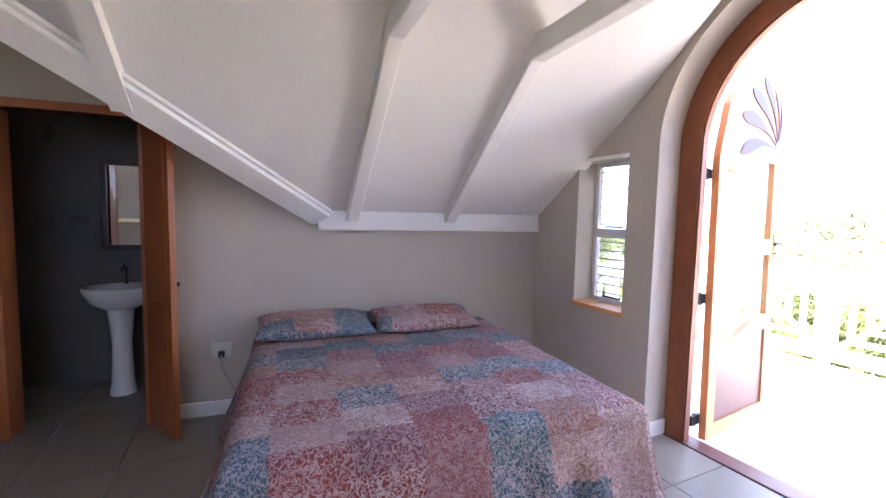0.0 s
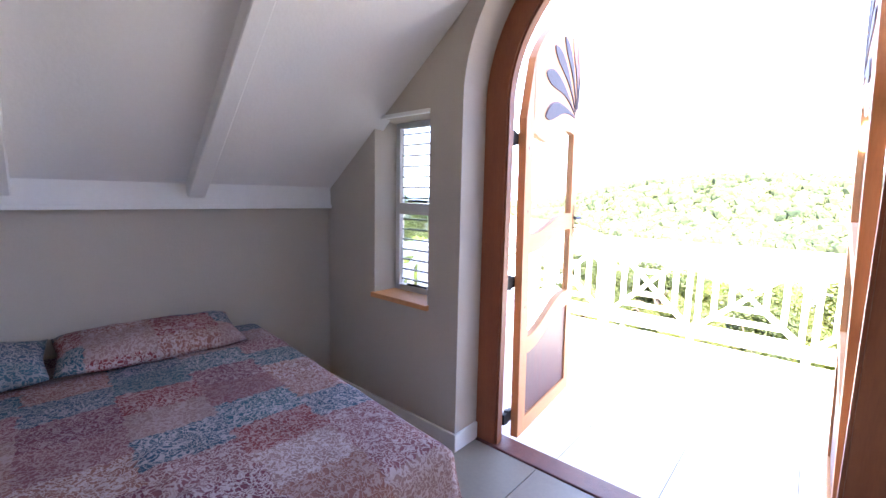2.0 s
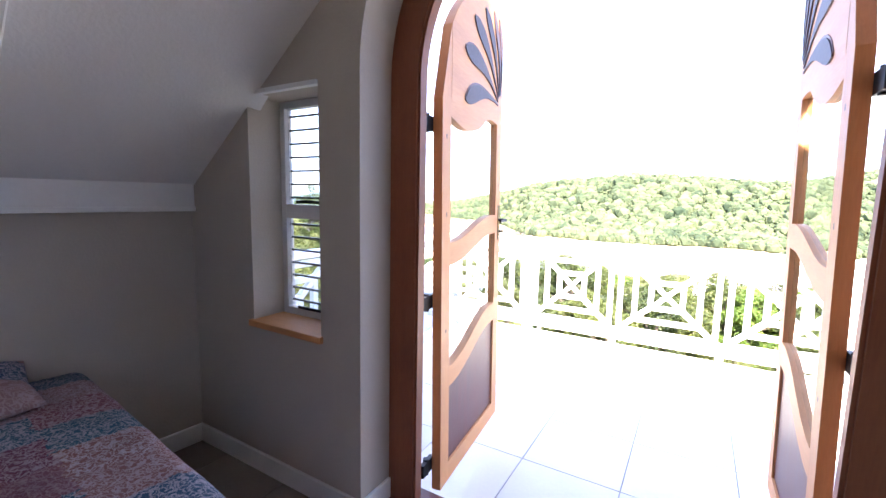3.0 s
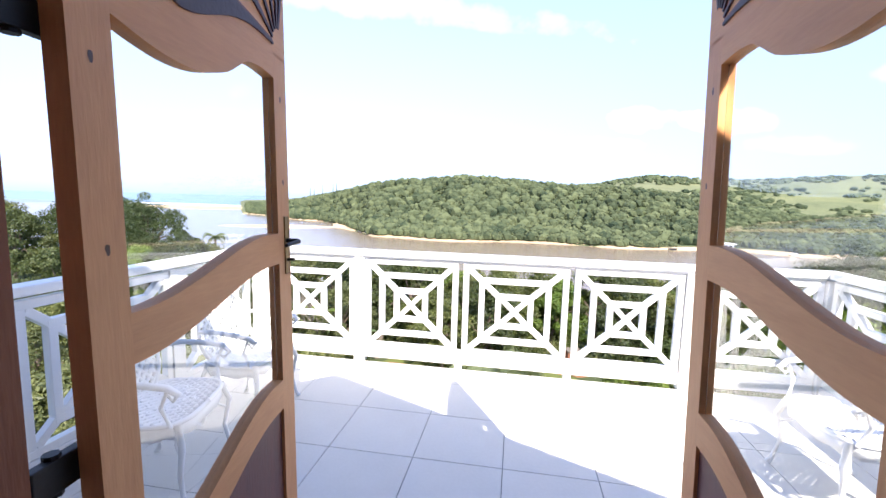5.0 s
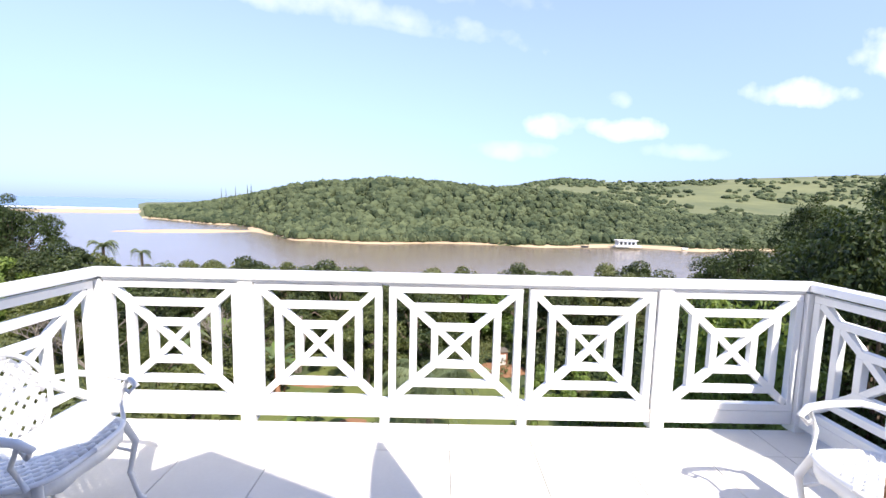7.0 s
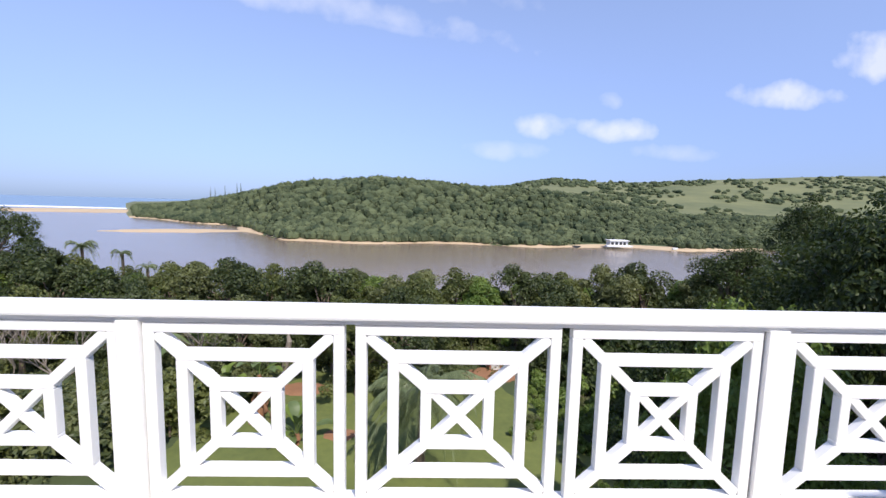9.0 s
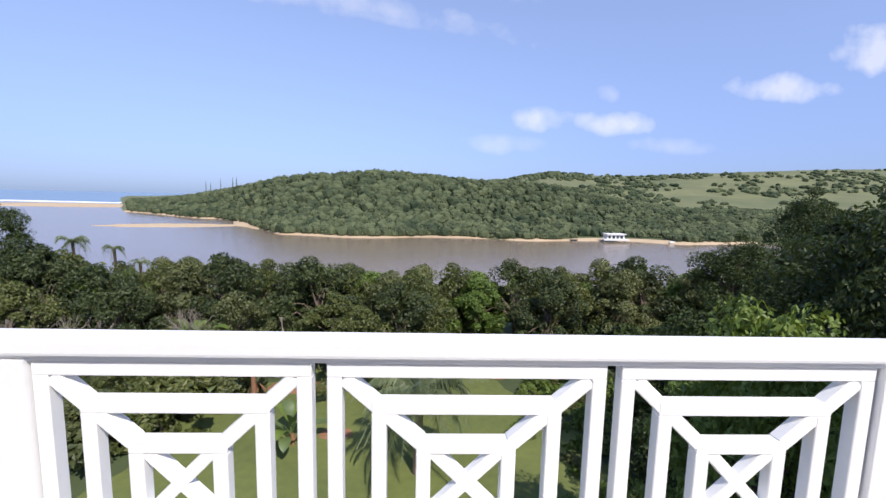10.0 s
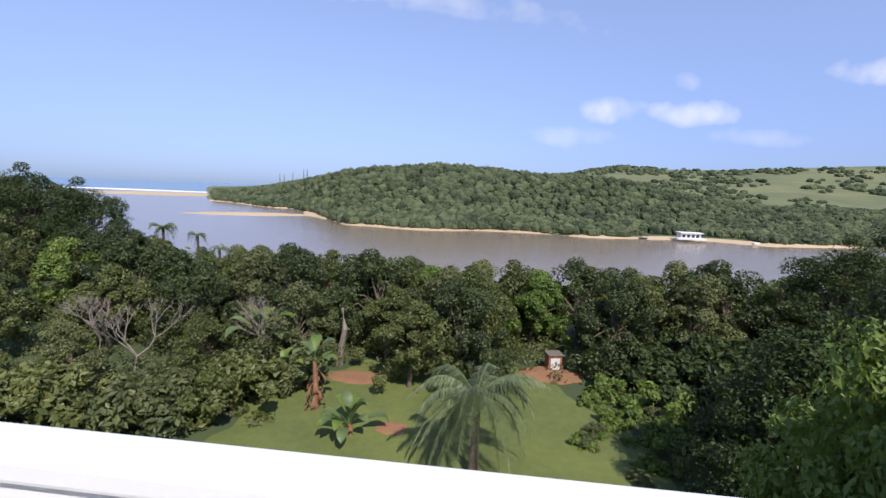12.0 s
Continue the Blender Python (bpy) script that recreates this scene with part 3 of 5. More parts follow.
    # knots in the pine
    for kx, kz in ((0.05, 1.50), (0.05, 0.95), (LW - 0.045, 1.66), (LW - 0.05, 1.95), (0.045, 1.85)):
        for s in (h + 0.0006, -h - 0.0006):
            bm = bmesh.new()
            bmesh.ops.create_circle(bm, cap_ends=True, segments=9, radius=0.0075)
            for v_ in bm.verts:
                v_.co *= 0.75 + 0.5 * abs(math.sin(v_.index * 2.3 + kz * 9 + kx * 31))
            bmesh.ops.transform(bm, matrix=Matrix.Translation((kx, s, kz)) @ Matrix.Rotation(radians(90 if s < 0 else -90), 4, 'X') @ Matrix.Diagonal((0.8, 1.3, 1, 1)), verts=bm.verts)
            part("knot", bm, M_KNOT, t)
    # hinges at the frame side
    for hz in (0.30, 1.10, 1.90):
        hinge = part("hinge", box(-0.085, 0.02, flip * (h + 0.012) - 0.011, flip * (h + 0.012) + 0.011, hz - 0.032, hz + 0.032, 0.003), M_IRON, t, "black iron hinge")
        part("pin", tube([(-0.035, flip * (h + 0.016), hz - 0.04), (-0.035, flip * (h + 0.016), hz + 0.04)], 0.014), M_IRON, hinge)
    if with_lock:
        for s in (1, -1):
            plate = part("lock_plate", box(LW - 0.048, LW - 0.013, s * h - 0.003, s * h + 0.004 * s + 0.003, 1.322, 1.535, 0.003), M_BRASS, t, "aged brass lock plate")
            bm = tube([(LW - 0.03, s * h, 1.445), (LW - 0.03, s * (h + 0.045), 1.445), (LW - 0.05, s * (h + 0.055), 1.445), (LW - 0.145, s * (h + 0.05), 1.44)], [0.009, 0.009, 0.009, 0.007])
            part("handle", bm, M_IRON, plate, "dark bronze lever handle")
            part("key", tube([(LW - 0.03, s * h, 1.375), (LW - 0.03, s * (h + 0.03), 1.375)], 0.006), M_IRON, plate)
    else:
        bolt = part("drop_bolt", box(LW - 0.065, LW - 0.04, flip * h - 0.002, flip * (h + 0.018) + 0.002, LB + 0.01, LB + 0.16, 0.002), M_BRASS, t, "brass drop bolt")
        part("bolt_rod", tube([(LW - 0.052, flip * (h + 0.014), LB - 0.015), (LW - 0.052, flip * (h + 0.014), LB + 0.2)], 0.006), M_BRASS, bolt)
    return t


# Dark tone that stands for the petal openings.
M_PETAL = mat("petal_opening_tone", (0.10, 0.065, 0.07), (0.06, 0.04, 0.045), rough=0.6, scale=6)
hl, fl_ = Vector((-1.765, 2.84)), Vector((-1.857, 3.70))
hr, fr_ = Vector((-0.370, 2.87)), Vector((-0.362, 3.72))


def leaf_matrix(a, b):
    d = (b - a).normalized()
    return Matrix.Translation((a.x, a.y, 0)) @ Matrix.Rotation(math.atan2(d.y, d.x), 4, 'Z')


build_leaf("door_1", "open arched pine door leaf with wavy rails and glass", Matrix.Translation((0, 0, 0.85)) @ Matrix.Rotation(radians(-0.9), 4, 'Y') @ Matrix.Translation((0, 0, -0.85)) @ leaf_matrix(hl, fl_), 1, True)
door_r = build_leaf("door_2", "open arched pine door leaf with wavy rails and drop bolt", Matrix.Translation((0, 0, 0.85)) @ Matrix.Rotation(radians(-1.7), 4, 'Y') @ Matrix.Translation((0, 0, -0.85)) @ leaf_matrix(hr, fr_), -1, False)
bm = bmesh.new()
for i in range(26):
    zc_ = 2.72 - i * 0.022
    add_tube(bm, [(LW + 0.012 + 0.005 * math.cos(q), 0.005 * math.sin(q) * (i % 2), zc_ + 0.011 * math.sin(q)) for q in [k * math.tau / 8 for k in range(9)]], 0.002, 4)
part("catch_chain", bm, M_IRON, door_r, "thin hanging metal catch chain")

# ---- window ----
win = thing("window_1", Matrix.Identity(4), "small two-light white window with louvre slats", "window", kind="structure")
part("window_sill", box(WX0 - 0.02, WX1 + 0.012, WY0 - 0.02, 2.66, WZ0 - 0.03, WZ0 + 0.002, 0.006), M_WOODR, win, "varnished wooden window sill")
bm = bmesh.new()
fy0, fy1 = 2.66, 2.705
for b_ in ((WX0, WX0 + 0.035, WZ0, WZ1), (WX1 - 0.035, WX1, WZ0, WZ1), (WX0 + 0.035, WX1 - 0.035, WZ0, WZ0 + 0.035), (WX0 + 0.035, WX1 - 0.035, WZ1 - 0.035, WZ1),
           (WX0 + 0.035, WX1 - 0.035, 1.43, 1.50)):
    add_box(bm, b_[0], b_[1], fy0, fy1, b_[2], b_[3], 0.003)
part("window_frame", bm, M_ALU, win)
for z0, z1 in ((WZ0 + 0.035, 1.43), (1.50, WZ1 - 0.035)):
    pn = part("pane", box(WX0 + 0.035, WX1 - 0.035, fy0 + 0.022, fy0 + 0.026, z0, z1), M_GLASS, win)
    pn.visible_shadow = False
    k = 7
    for i in range(k):
        zz = z0 + (z1 - z0) * (i + 0.5) / k
        part("slat", box(WX0 + 0.035, WX1 - 0.035, fy0 + 0.032, fy0 + 0.042, zz - 0.005, zz + 0.005), M_BLACKP, win)
    part("stay", tube([(WX0 + 0.13, fy0 - 0.012, z0 + 0.012), (WX0 + 0.2, fy0 - 0.022, z0 + 0.016), (WX0 + 0.30, fy0 - 0.012, z0 + 0.012)], 0.008), M_IRON, win, "black window stay")
tagged(ob_of("trim", box(WX0 - 0.0, WX1, WY0 - 0.012, WY0 + 0.02, WZ1 - 0.004, WZ1 + 0.016, 0.003), M_TRIM), "white strip above the window reveal", "trim", kind="structure")

# ---- bed ----
BX0, BX1, BYA, BYB, BTOP = 0.04, 1.80, -2.27, -0.50, 0.735


def drape(edge, over, r=0.07):
    """Where cloth lies that runs over an edge: distance out past the edge, drop below the top."""
    if over <= -r:
        return over, 0.0
    s = over + r
    if s < r * math.pi / 2:
        a = s / r
        return -r + r * math.sin(a), r - r * math.cos(a)
    s -= r * math.pi / 2
    return 0.20 * s + 0.25 * s * s, r + s * 0.97


def bedspread():
    bm = bmesh.new()
    uvl = bm.loops.layers.uv.new("UVMap")
    drop = 0.52
    w = BYB - BYA
    nu, nv = 110, 130
    grid = []
    for i in range(nu + 1):
        u = (BX1 - BX0 + drop) * i / nu
        row = []
        for j in range(nv + 1):
            v = -drop + (w + 2 * drop) * j / nv
            ox, dx_ = drape(0, u - (BX1 - BX0))
            side_over = max(-v, v - w)
            oy, dy_ = drape(0, side_over)
            x = BX1 + ox
            y = (BYB + oy) if v > w / 2 else (BYA - oy)
            dz = max(dx_, dy_)
            if dx_ > 0.05 and dy_ > 0.05:
                k = min(dx_, dy_) / drop
                x -= 0.10 * k
                y += (-0.10 if v > w / 2 else 0.10) * k
                dz = max(dx_, dy_) * (1 - 0.05 * k)
            fold = 0.0
            if dx_ > 0.08:
                fold = 0.022 * math.sin(v * 17 + 2 * math.sin(v * 5)) * min(1, (dx_ - 0.08) / 0.3)
                x += fold
            if dy_ > 0.08:
                fold = 0.022 * math.sin(u * 15 + 2 * math.sin(u * 4)) * min(1, (dy_ - 0.08) / 0.3)
                y += fold if v > w / 2 else -fold
            z = BTOP - dz
            if dz < 0.06:
                z += 0.010 * noise.noise((u * 2.2, v * 2.2, 0.3)) + 0.006 * noise.noise((u * 7, v * 7, 1.3))
                # rucked seam running down the middle of the foot end
                z += 0.022 * math.exp(-((v - 1.02 - 0.14 * (u - 1.3)) / 0.05) ** 2) * max(0.0, min(1.0, (u - 0.95) / 0.4)) * (0.6 + 0.4 * math.sin(u * 60 + v * 30))
            z = max(z, FR + 0.02)
            row.append((bm.verts.new((x, y, z)), (u, v)))
        grid.append(row)
    for i in range(nu):
        for j in range(nv):
            q = (grid[i][j], grid[i + 1][j], grid[i + 1][j + 1], grid[i][j + 1])
            f = bm.faces.new([p[0] for p in q])
            f.smooth = True
            for lp, p in zip(f.loops, q):
                lp[uvl].uv = p[1]
    bmesh.ops.recalc_face_normals(bm, faces=bm.faces)
    bmesh.ops.solidify(bm, geom=list(bm.faces), thickness=-0.006)
    for f in bm.faces:
        f.smooth = True
    return bm


def pillow(cx, cy, wx, wy, h, seed, shift):
    bm = bmesh.new()
    uvl = bm.loops.layers.uv.new("UVMap")
    n, mrows = 28, 18
    verts = {}
    for side_ in (1, -1):
        for i in range(n + 1):
            for j in range(mrows + 1):
                a, b = -1 + 2 * i / n, -1 + 2 * j / mrows
                edge = i in (0, n) or j in (0, mrows)
                if side_ == -1 and edge:
                    verts[(side_, i, j)] = verts[(1, i, j)]
                    continue
                bulge = max(0.0, (1 - abs(a) ** 3.2)) ** 0.5 * max(0.0, (1 - abs(b) ** 2.6)) ** 0.55
                pull = 1 - 0.05 * (1 - abs(a * b))
                z = h * bulge * (0.5 if side_ == 1 else -0.42) + 0.012 * noise.noise((a * 3 + seed, b * 3, side_))
                verts[(side_, i, j)] = bm.verts.new((cx + b * wx / 2 * pull, cy + a * wy / 2 * pull, z if not edge else 0.01 * noise.noise((a * 5 + seed, b * 5, 0))))
    for side_ in (1, -1):
        for i in range(n):
            for j in range(mrows):
                ks = [(side_, i, j), (side_, i + 1, j), (side_, i + 1, j + 1), (side_, i, j + 1)]
                f = bm.faces.new([verts[k] for k in (ks if side_ == -1 else reversed(ks))])
                f.smooth = True
                for lp in f.loops:
                    lp[uvl].uv = (lp.vert.co.x + shift, lp.vert.co.y + shift * 2.3)
    bmesh.ops.recalc_face_normals(bm, faces=bm.faces)
    return bm


bed = thing("bed", MH, "double bed base and mattress under a patchwork spread", "bed")
part("mattress", box(BX0 + 0.02, BX1 - 0.03, BYA + 0.03, BYB - 0.03, 0.42, BTOP - 0.02, 0.05), M_PLASTIC, bed)
part("base", box(BX0 + 0.03, BX1 - 0.06, BYA + 0.05, BYB - 0.05, FR + 0.10, 0.418, 0.02), M_PANEL, bed)
for lx in (BX0 + 0.15, BX1 - 0.2):
    for ly in (BYA + 0.15, BYB - 0.15):
        part("leg", tube([(lx, ly, FR), (lx, ly, FR + 0.11)], [0.025, 0.035]), M_PANEL, bed)
placed(tagged(ob_of("bedspread", bedspread(), M_SPREAD, smooth=True), "patchwork cotton bedspread in dusty red, teal and pink", "bedspread"), MH)
for cy, seed, sh in ((-1.87, 1.0, 0.37), (-1.09, 4.0, 1.13)):
    pl = tagged(ob_of("pillow", pillow(0, 0, 0.40, 0.77, 0.15, seed, sh), M_SPREAD, smooth=True), "plump pillow in matching patchwork cover", "pillow", "pillows on the bed")
    pl.matrix_world = MH @ pose(0.24, cy, BTOP + 0.072, 0, 9, 0)

# ---- socket, plug and cable by the bed ----
sock = thing("wall_socket", MH, "white wall socket with black plug", "socket")
part("plate", box(0.0, 0.012, -2.55, -2.43, 0.56, 0.66, 0.003), M_PLASTIC, sock)
part("plug", box(0.012, 0.05, -2.505, -2.465, 0.565, 0.61, 0.008), M_BLACKP, sock, "black plug")
placed(tagged(ob_of("power_cable", tube([(0.05, -2.485, 0.585), (0.06, -2.48, 0.50), (0.05, -2.45, 0.42), (0.07, -2.40, 0.34), (0.09, -2.36, 0.26), (0.16, -2.30, FR + 0.01)], 0.006, 6), M_CABLE),
              "thin grey power cable hanging from the socket", "cable"), MH)

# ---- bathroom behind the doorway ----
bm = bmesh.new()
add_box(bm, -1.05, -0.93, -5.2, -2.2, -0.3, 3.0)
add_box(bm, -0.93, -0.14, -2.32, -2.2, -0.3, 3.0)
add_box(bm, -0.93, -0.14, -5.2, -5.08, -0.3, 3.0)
placed(tagged(ob_of("wall_bathroom", bm, M_BATHTILE), "cream tiled bathroom walls, darkened in colour to stand for shade", "wall", kind="structure"), MH)
placed(tagged(ob_of("ceiling_bathroom", box(-1.05, -0.14, -5.2, -2.2, 2.6, 2.7), M_WHITE), "white bathroom ceiling", "ceiling", kind="structure"), MH)
jf = thing("door_frame", MH, "reddish wooden bathroom door frame", "door frame", kind="structure")
part("jamb", box(-0.15, 0.02, BY1 - 0.05, BY1 + 0.045, FR, BZ, 0.004), M_BATHDOOR, jf)
part("jamb", box(-0.15, 0.02, BY0 - 0.045, BY0 + 0.05, FR, BZ, 0.004), M_BATHDOOR, jf)
part("head", box(-0.15, 0.02, BY0 - 0.045, BY1 + 0.045, BZ, BZ + 0.055, 0.004), M_BATHDOOR, jf)


def bath_leaf(m):
    t = thing("door_3", m, "narrow folding varnished wooden bathroom door leaf, open", "door", "bathroom door leaves", "structure")
    w, h0, h1 = 0.37, FR + 0.01, BZ - 0.03
    part("leaf", box(0, w, -0.018, 0.018, h0, h1, 0.003), M_BATHDOOR, t)
    for s in (1, -1):
        part("panel_bead", box(0.06, w - 0.06, s * 0.018 - 0.003, s * 0.018 + 0.003, h0 + 0.12, h0 + 0.85, 0.002), M_BATHDOOR, t)
        part("panel_bead", box(0.06, w - 0.06, s * 0.018 - 0.003, s * 0.018 + 0.003, h0 + 0.98, h1 - 0.12, 0.002), M_BATHDOOR, t)
    bm = bmesh.new()
    bmesh.ops.create_uvsphere(bm, u_segments=12, v_segments=8, radius=0.016)
    bmesh.ops.translate(bm, vec=(w - 0.03, 0.034, 1.12), verts=bm.verts)
    part("knob", bm, M_BLACKP, t, "small black knob", True)
    return t


bath_leaf(MH @ pose(0.025, BY1 - 0.01, 0, 0, 0, 34))
bath_leaf(MH @ pose(0.01, BY0 + 0.04, 0, 0, 0, -32))
basin = thing("pedestal_basin", MH @ pose(-0.62, -3.26, 0), "white ceramic pedestal basin under the mirror", "basin")
bm = bmesh.new()
prof = [(0.09, FR), (0.075, FR + 0.1), (0.065, 0.55), (0.09, 0.82)]
rings = []
for r_, z_ in prof:
    rings.append([bm.verts.new((r_ * math.cos(a * math.tau / 20), r_ * math.sin(a * math.tau / 20), z_)) for a in range(20)])
for r0, r1 in zip(rings, rings[1:]):
    for k in range(20):
        bm.faces.new((r0[k], r0[(k + 1) % 20], r1[(k + 1) % 20], r1[k]))
part("pedestal", bm, M_CERAMIC, basin, smooth=True)
bm = bmesh.new()
rings = []
for r_, z_ in ((0.09, 0.80), (0.19, 0.86), (0.24, 0.95), (0.245, 0.985), (0.215, 0.985), (0.17, 0.90), (0.02, 0.87)):
    rings.append([bm.verts.new((r_ * 0.8 * math.cos(a * math.tau / 28), r_ * math.sin(a * math.tau / 28), z_)) for a in range(28)])
for r0, r1 in zip(rings, rings[1:]):
    for k in range(28):
        bm.faces.new((r0[k], r0[(k + 1) % 28], r1[(k + 1) % 28], r1[k]))
bm.faces.new(rings[-1])
part("bowl", bm, M_CERAMIC, basin, smooth=True)
part("tap", tube([(-0.14, 0, 0.98), (-0.14, 0, 1.10), (-0.10, 0, 1.13), (-0.04, 0, 1.10)], 0.012), M_IRON, basin, "chrome tap")
mirror = thing("wall_mirror", MH @ pose(-0.93, -3.2, 0), "dark-framed rectangular mirror over the basin", "mirror")
M_MIRROR = mat("mirror_silver", (0.85, 0.85, 0.85), (0.84, 0.84, 0.84), rough=0.02, metal=1.0, bump=0)
part("glass", box(0.004, 0.012, -0.23, 0.23, 1.27, 1.93), M_MIRROR, mirror)
bm = bmesh.new()
for b_ in ((-0.26, -0.22, 1.24, 1.96), (0.22, 0.26, 1.24, 1.96), (-0.22, 0.22, 1.24, 1.28), (-0.22, 0.22, 1.92, 1.96)):
    add_box(bm, 0.0, 0.026, b_[0], b_[1], b_[2], b_[3], 0.004)
part("frame", bm, M_DARKTILE, mirror)
for fy in (-4.05, -3.83, -3.61):
    placed(tagged(ob_of("motif_tile", box(-0.93, -0.924, fy - 0.07, fy + 0.07, 1.46, 1.52, 0.002), M_DARKTILE), "dark slate motif in the bathroom tile band", "tile", "tile band"), MH)

# ---- terrace ----
TX0, TX1, TY1 = -3.56, 1.62, 6.062
tagged(ob_of("floor_terrace", box(TX0, TX1, 2.74, TY1, -0.35, -0.008), M_GROUT), "raised terrace slab under pale tiles", "floor", kind="structure")
tagged(ob_of("wall_outer_left", box(-9.0, -3.5, WY0 + 0.05, WY1, -10.4, 3.4), M_EXT), "white outer house wall", "wall", kind="structure")
# Right-hand walls are unseen; their heights shape the shadow on the terrace corner.
tagged(ob_of("wall_outer_right", box(2.66, 16.0, WY0 + 0.05, WY1, -10.4, 4.6), M_EXT), "white outer house wall", "wall", kind="structure")
tagged(ob_of("wall_unseen_low", box(1.72, 2.659, WY0 + 0.05, WY1, -10.4, 2.4), M_EXT), "unseen low white wall, height set for the terrace shadow", "wall", kind="structure")
tagged(ob_of("wall_outer_lower", box(-3.5, 1.7, WY0 + 0.05, WY1, -10.4, -0.32), M_EXT), "white outer house wall under the terrace", "wall", kind="structure")
# Unseen block added only to shade the trees right of the terrace.
tagged(ob_of("wall_shade_block", box(5.2, 16.0, WY1, 7.2, -10.4, 6.0), M_EXT), "unseen white wall block added to shade the right-hand trees", "wall", kind="structure")
# gable roof over the door wall and the unseen higher main roof behind it
bm = bmesh.new()
for x0, x1, y0, y1 in ((AX, 1.80, -3.9, SKY0), (AX, 1.80, SKY1, 2.86), (AX, SKX0, SKY0, SKY1), (SKX1, 1.80, SKY0, SKY1)):
    z0, z1 = 3.58 - 0.807 * (x0 - AX), 3.58 - 0.807 * (x1 - AX)
    piece = prism([(x0, z0), (x1, z1), (x1, z1 + 0.13), (x0, z0 + 0.13)], y0, y1)
    me_ = bpy.data.meshes.new("piece")
    piece.to_mesh(me_)
    piece.free()
    bm.from_mesh(me_)
    bpy.data.meshes.remove(me_)
tagged(ob_of("roof_gable_right", bm, M_THATCH), "grey shingled gable roof slope over the bedroom", "roof", kind="structure")
bm = prism([(-3.95, 1.26), (AX, 3.58), (AX, 3.72), (-4.05, 1.34)], 1.0, 2.86)
tagged(ob_of("roof_gable", bm, M_THATCH), "grey shingled gable roof over the bedroom", "roof", kind="structure")
# Main roof lies out of view; its ridge is placed to shade the terrace.
bm = bmesh.new()
pts = [(-9, -4, 3.4), (-1.2, -4, 3.6), (-1.5, 1.0, 5.95), (-9, 1.0, 5.95), (-9, 2.2, 3.7), (-1.2, 2.2, 3.7)]
vs = [bm.verts.new(p) for p in pts]
for q in ((0, 1, 2, 3), (3, 2, 5, 4), (1, 5, 2), (0, 3, 4), (0, 4, 5, 1)):
    bm.faces.new([vs[k] for k in q])
bmesh.ops.recalc_face_normals(bm, faces=bm.faces)
tagged(ob_of("roof_main", bm, M_THATCH), "unseen grey shingled main roof, placed for its shadow", "roof", kind="structure")

# ---- railing ----
RY = 6.085                     # middle of the front railing
PZ0, PZ1 = 0.145, 1.012        # lattice panel, foot and top


def bar(bm, a, b, w, t, cut=0.0):
    """A flat bar in the xz plane from a to b, w wide, t thick."""
    a, b = Vector((a[0], 0, a[1])), Vector((b[0], 0, b[1]))
    d = (b - a).normalized()
    n_ = Vector((-d.z, 0, d.x))
    vs = [bm.verts.new(p + n_ * (s * w / 2) + Vector((0, y, 0))) for p in (a, b) for s, y in ((-1, -t / 2), (1, -t / 2), (1, t / 2), (-1, t / 2))]
    fs = [bm.faces.new([vs[k] for k in q]) for q in ((0, 1, 2, 3), (7, 6, 5, 4), (0, 4, 5, 1), (1, 5, 6, 2), (2, 6, 7, 3), (3, 7, 4, 0))]
    bmesh.ops.recalc_face_normals(bm, faces=fs)
    bmesh.ops.bevel(bm, geom=list({e for f in fs for e in f.edges}), offset=0.003, segments=1, affect='EDGES')


def one_bar(a, b, w, t):
    bm = bmesh.new()
    bar(bm, a, b, w, t)
    return bm


def lattice_panel(w, m):
    """Nested squares with diagonals, as a thing of loose bars; middle at the local origin."""
    t = thing("lattice_panel", m, "white wooden lattice panel of nested squares with a cross", "railing panel", "railing panels")
    h = (PZ1 - PZ0) / 2
    k = 0.05
    for s, (hw, hh) in enumerate(((w / 2, h), (w * 0.343, h * 0.70), (w * 0.182, h * 0.37))):
        tk = 0.052 - 0.002 * s
        for sz in (1, -1):
            part("rail_bar", one_bar((-hw, sz * (hh - k / 2)), (hw, sz * (hh - k / 2)), k, tk), M_RAIL, t)
        for sx in (1, -1):
            part("stile_bar", one_bar((sx * (hw - k / 2), -hh + k), (sx * (hw - k / 2), hh - k), k, tk), M_RAIL, t)
    for sx in (1, -1):
        for sz in (1, -1):
            part("diagonal_bar", one_bar((sx * (w / 2 - 0.055), sz * (h - 0.055)), (sx * w * 0.165, sz * h * 0.335), 0.05, 0.047), M_RAIL, t)
    part("cross_bar", one_bar((-w * 0.135, -h * 0.29), (w * 0.135, h * 0.29), 0.044, 0.043), M_RAIL, t)
    part("cross_bar", one_bar((-w * 0.135, h * 0.29), (w * 0.135, -h * 0.29), 0.044, 0.039), M_RAIL, t)
    return t


zc = (PZ0 + PZ1) / 2
for x0, x1 in ((-3.44, -2.503), (-2.395, -1.498), (-1.448, -0.505), (-0.455, 0.44), (0.553, 1.485)):
    lattice_panel(x1 - x0, pose((x0 + x1) / 2, RY, zc))
for sx in (-3.50, 1.545):
    for y0, y1 in ((2.90, 3.86), (3.92, 4.90), (4.98, 6.02)):
        lattice_panel(y1 - y0, pose(sx, (y0 + y1) / 2, zc, 0, 0, 90))


def post(x, y, w, z1, foot=-0.010):
    t = thing("railing_post", pose(x, y, 0), "square white railing post", "post", "railing posts")
    part("shaft", box(-w / 2, w / 2, -w / 2, w / 2, foot, z1, 0.004), M_RAIL, t)
    return t


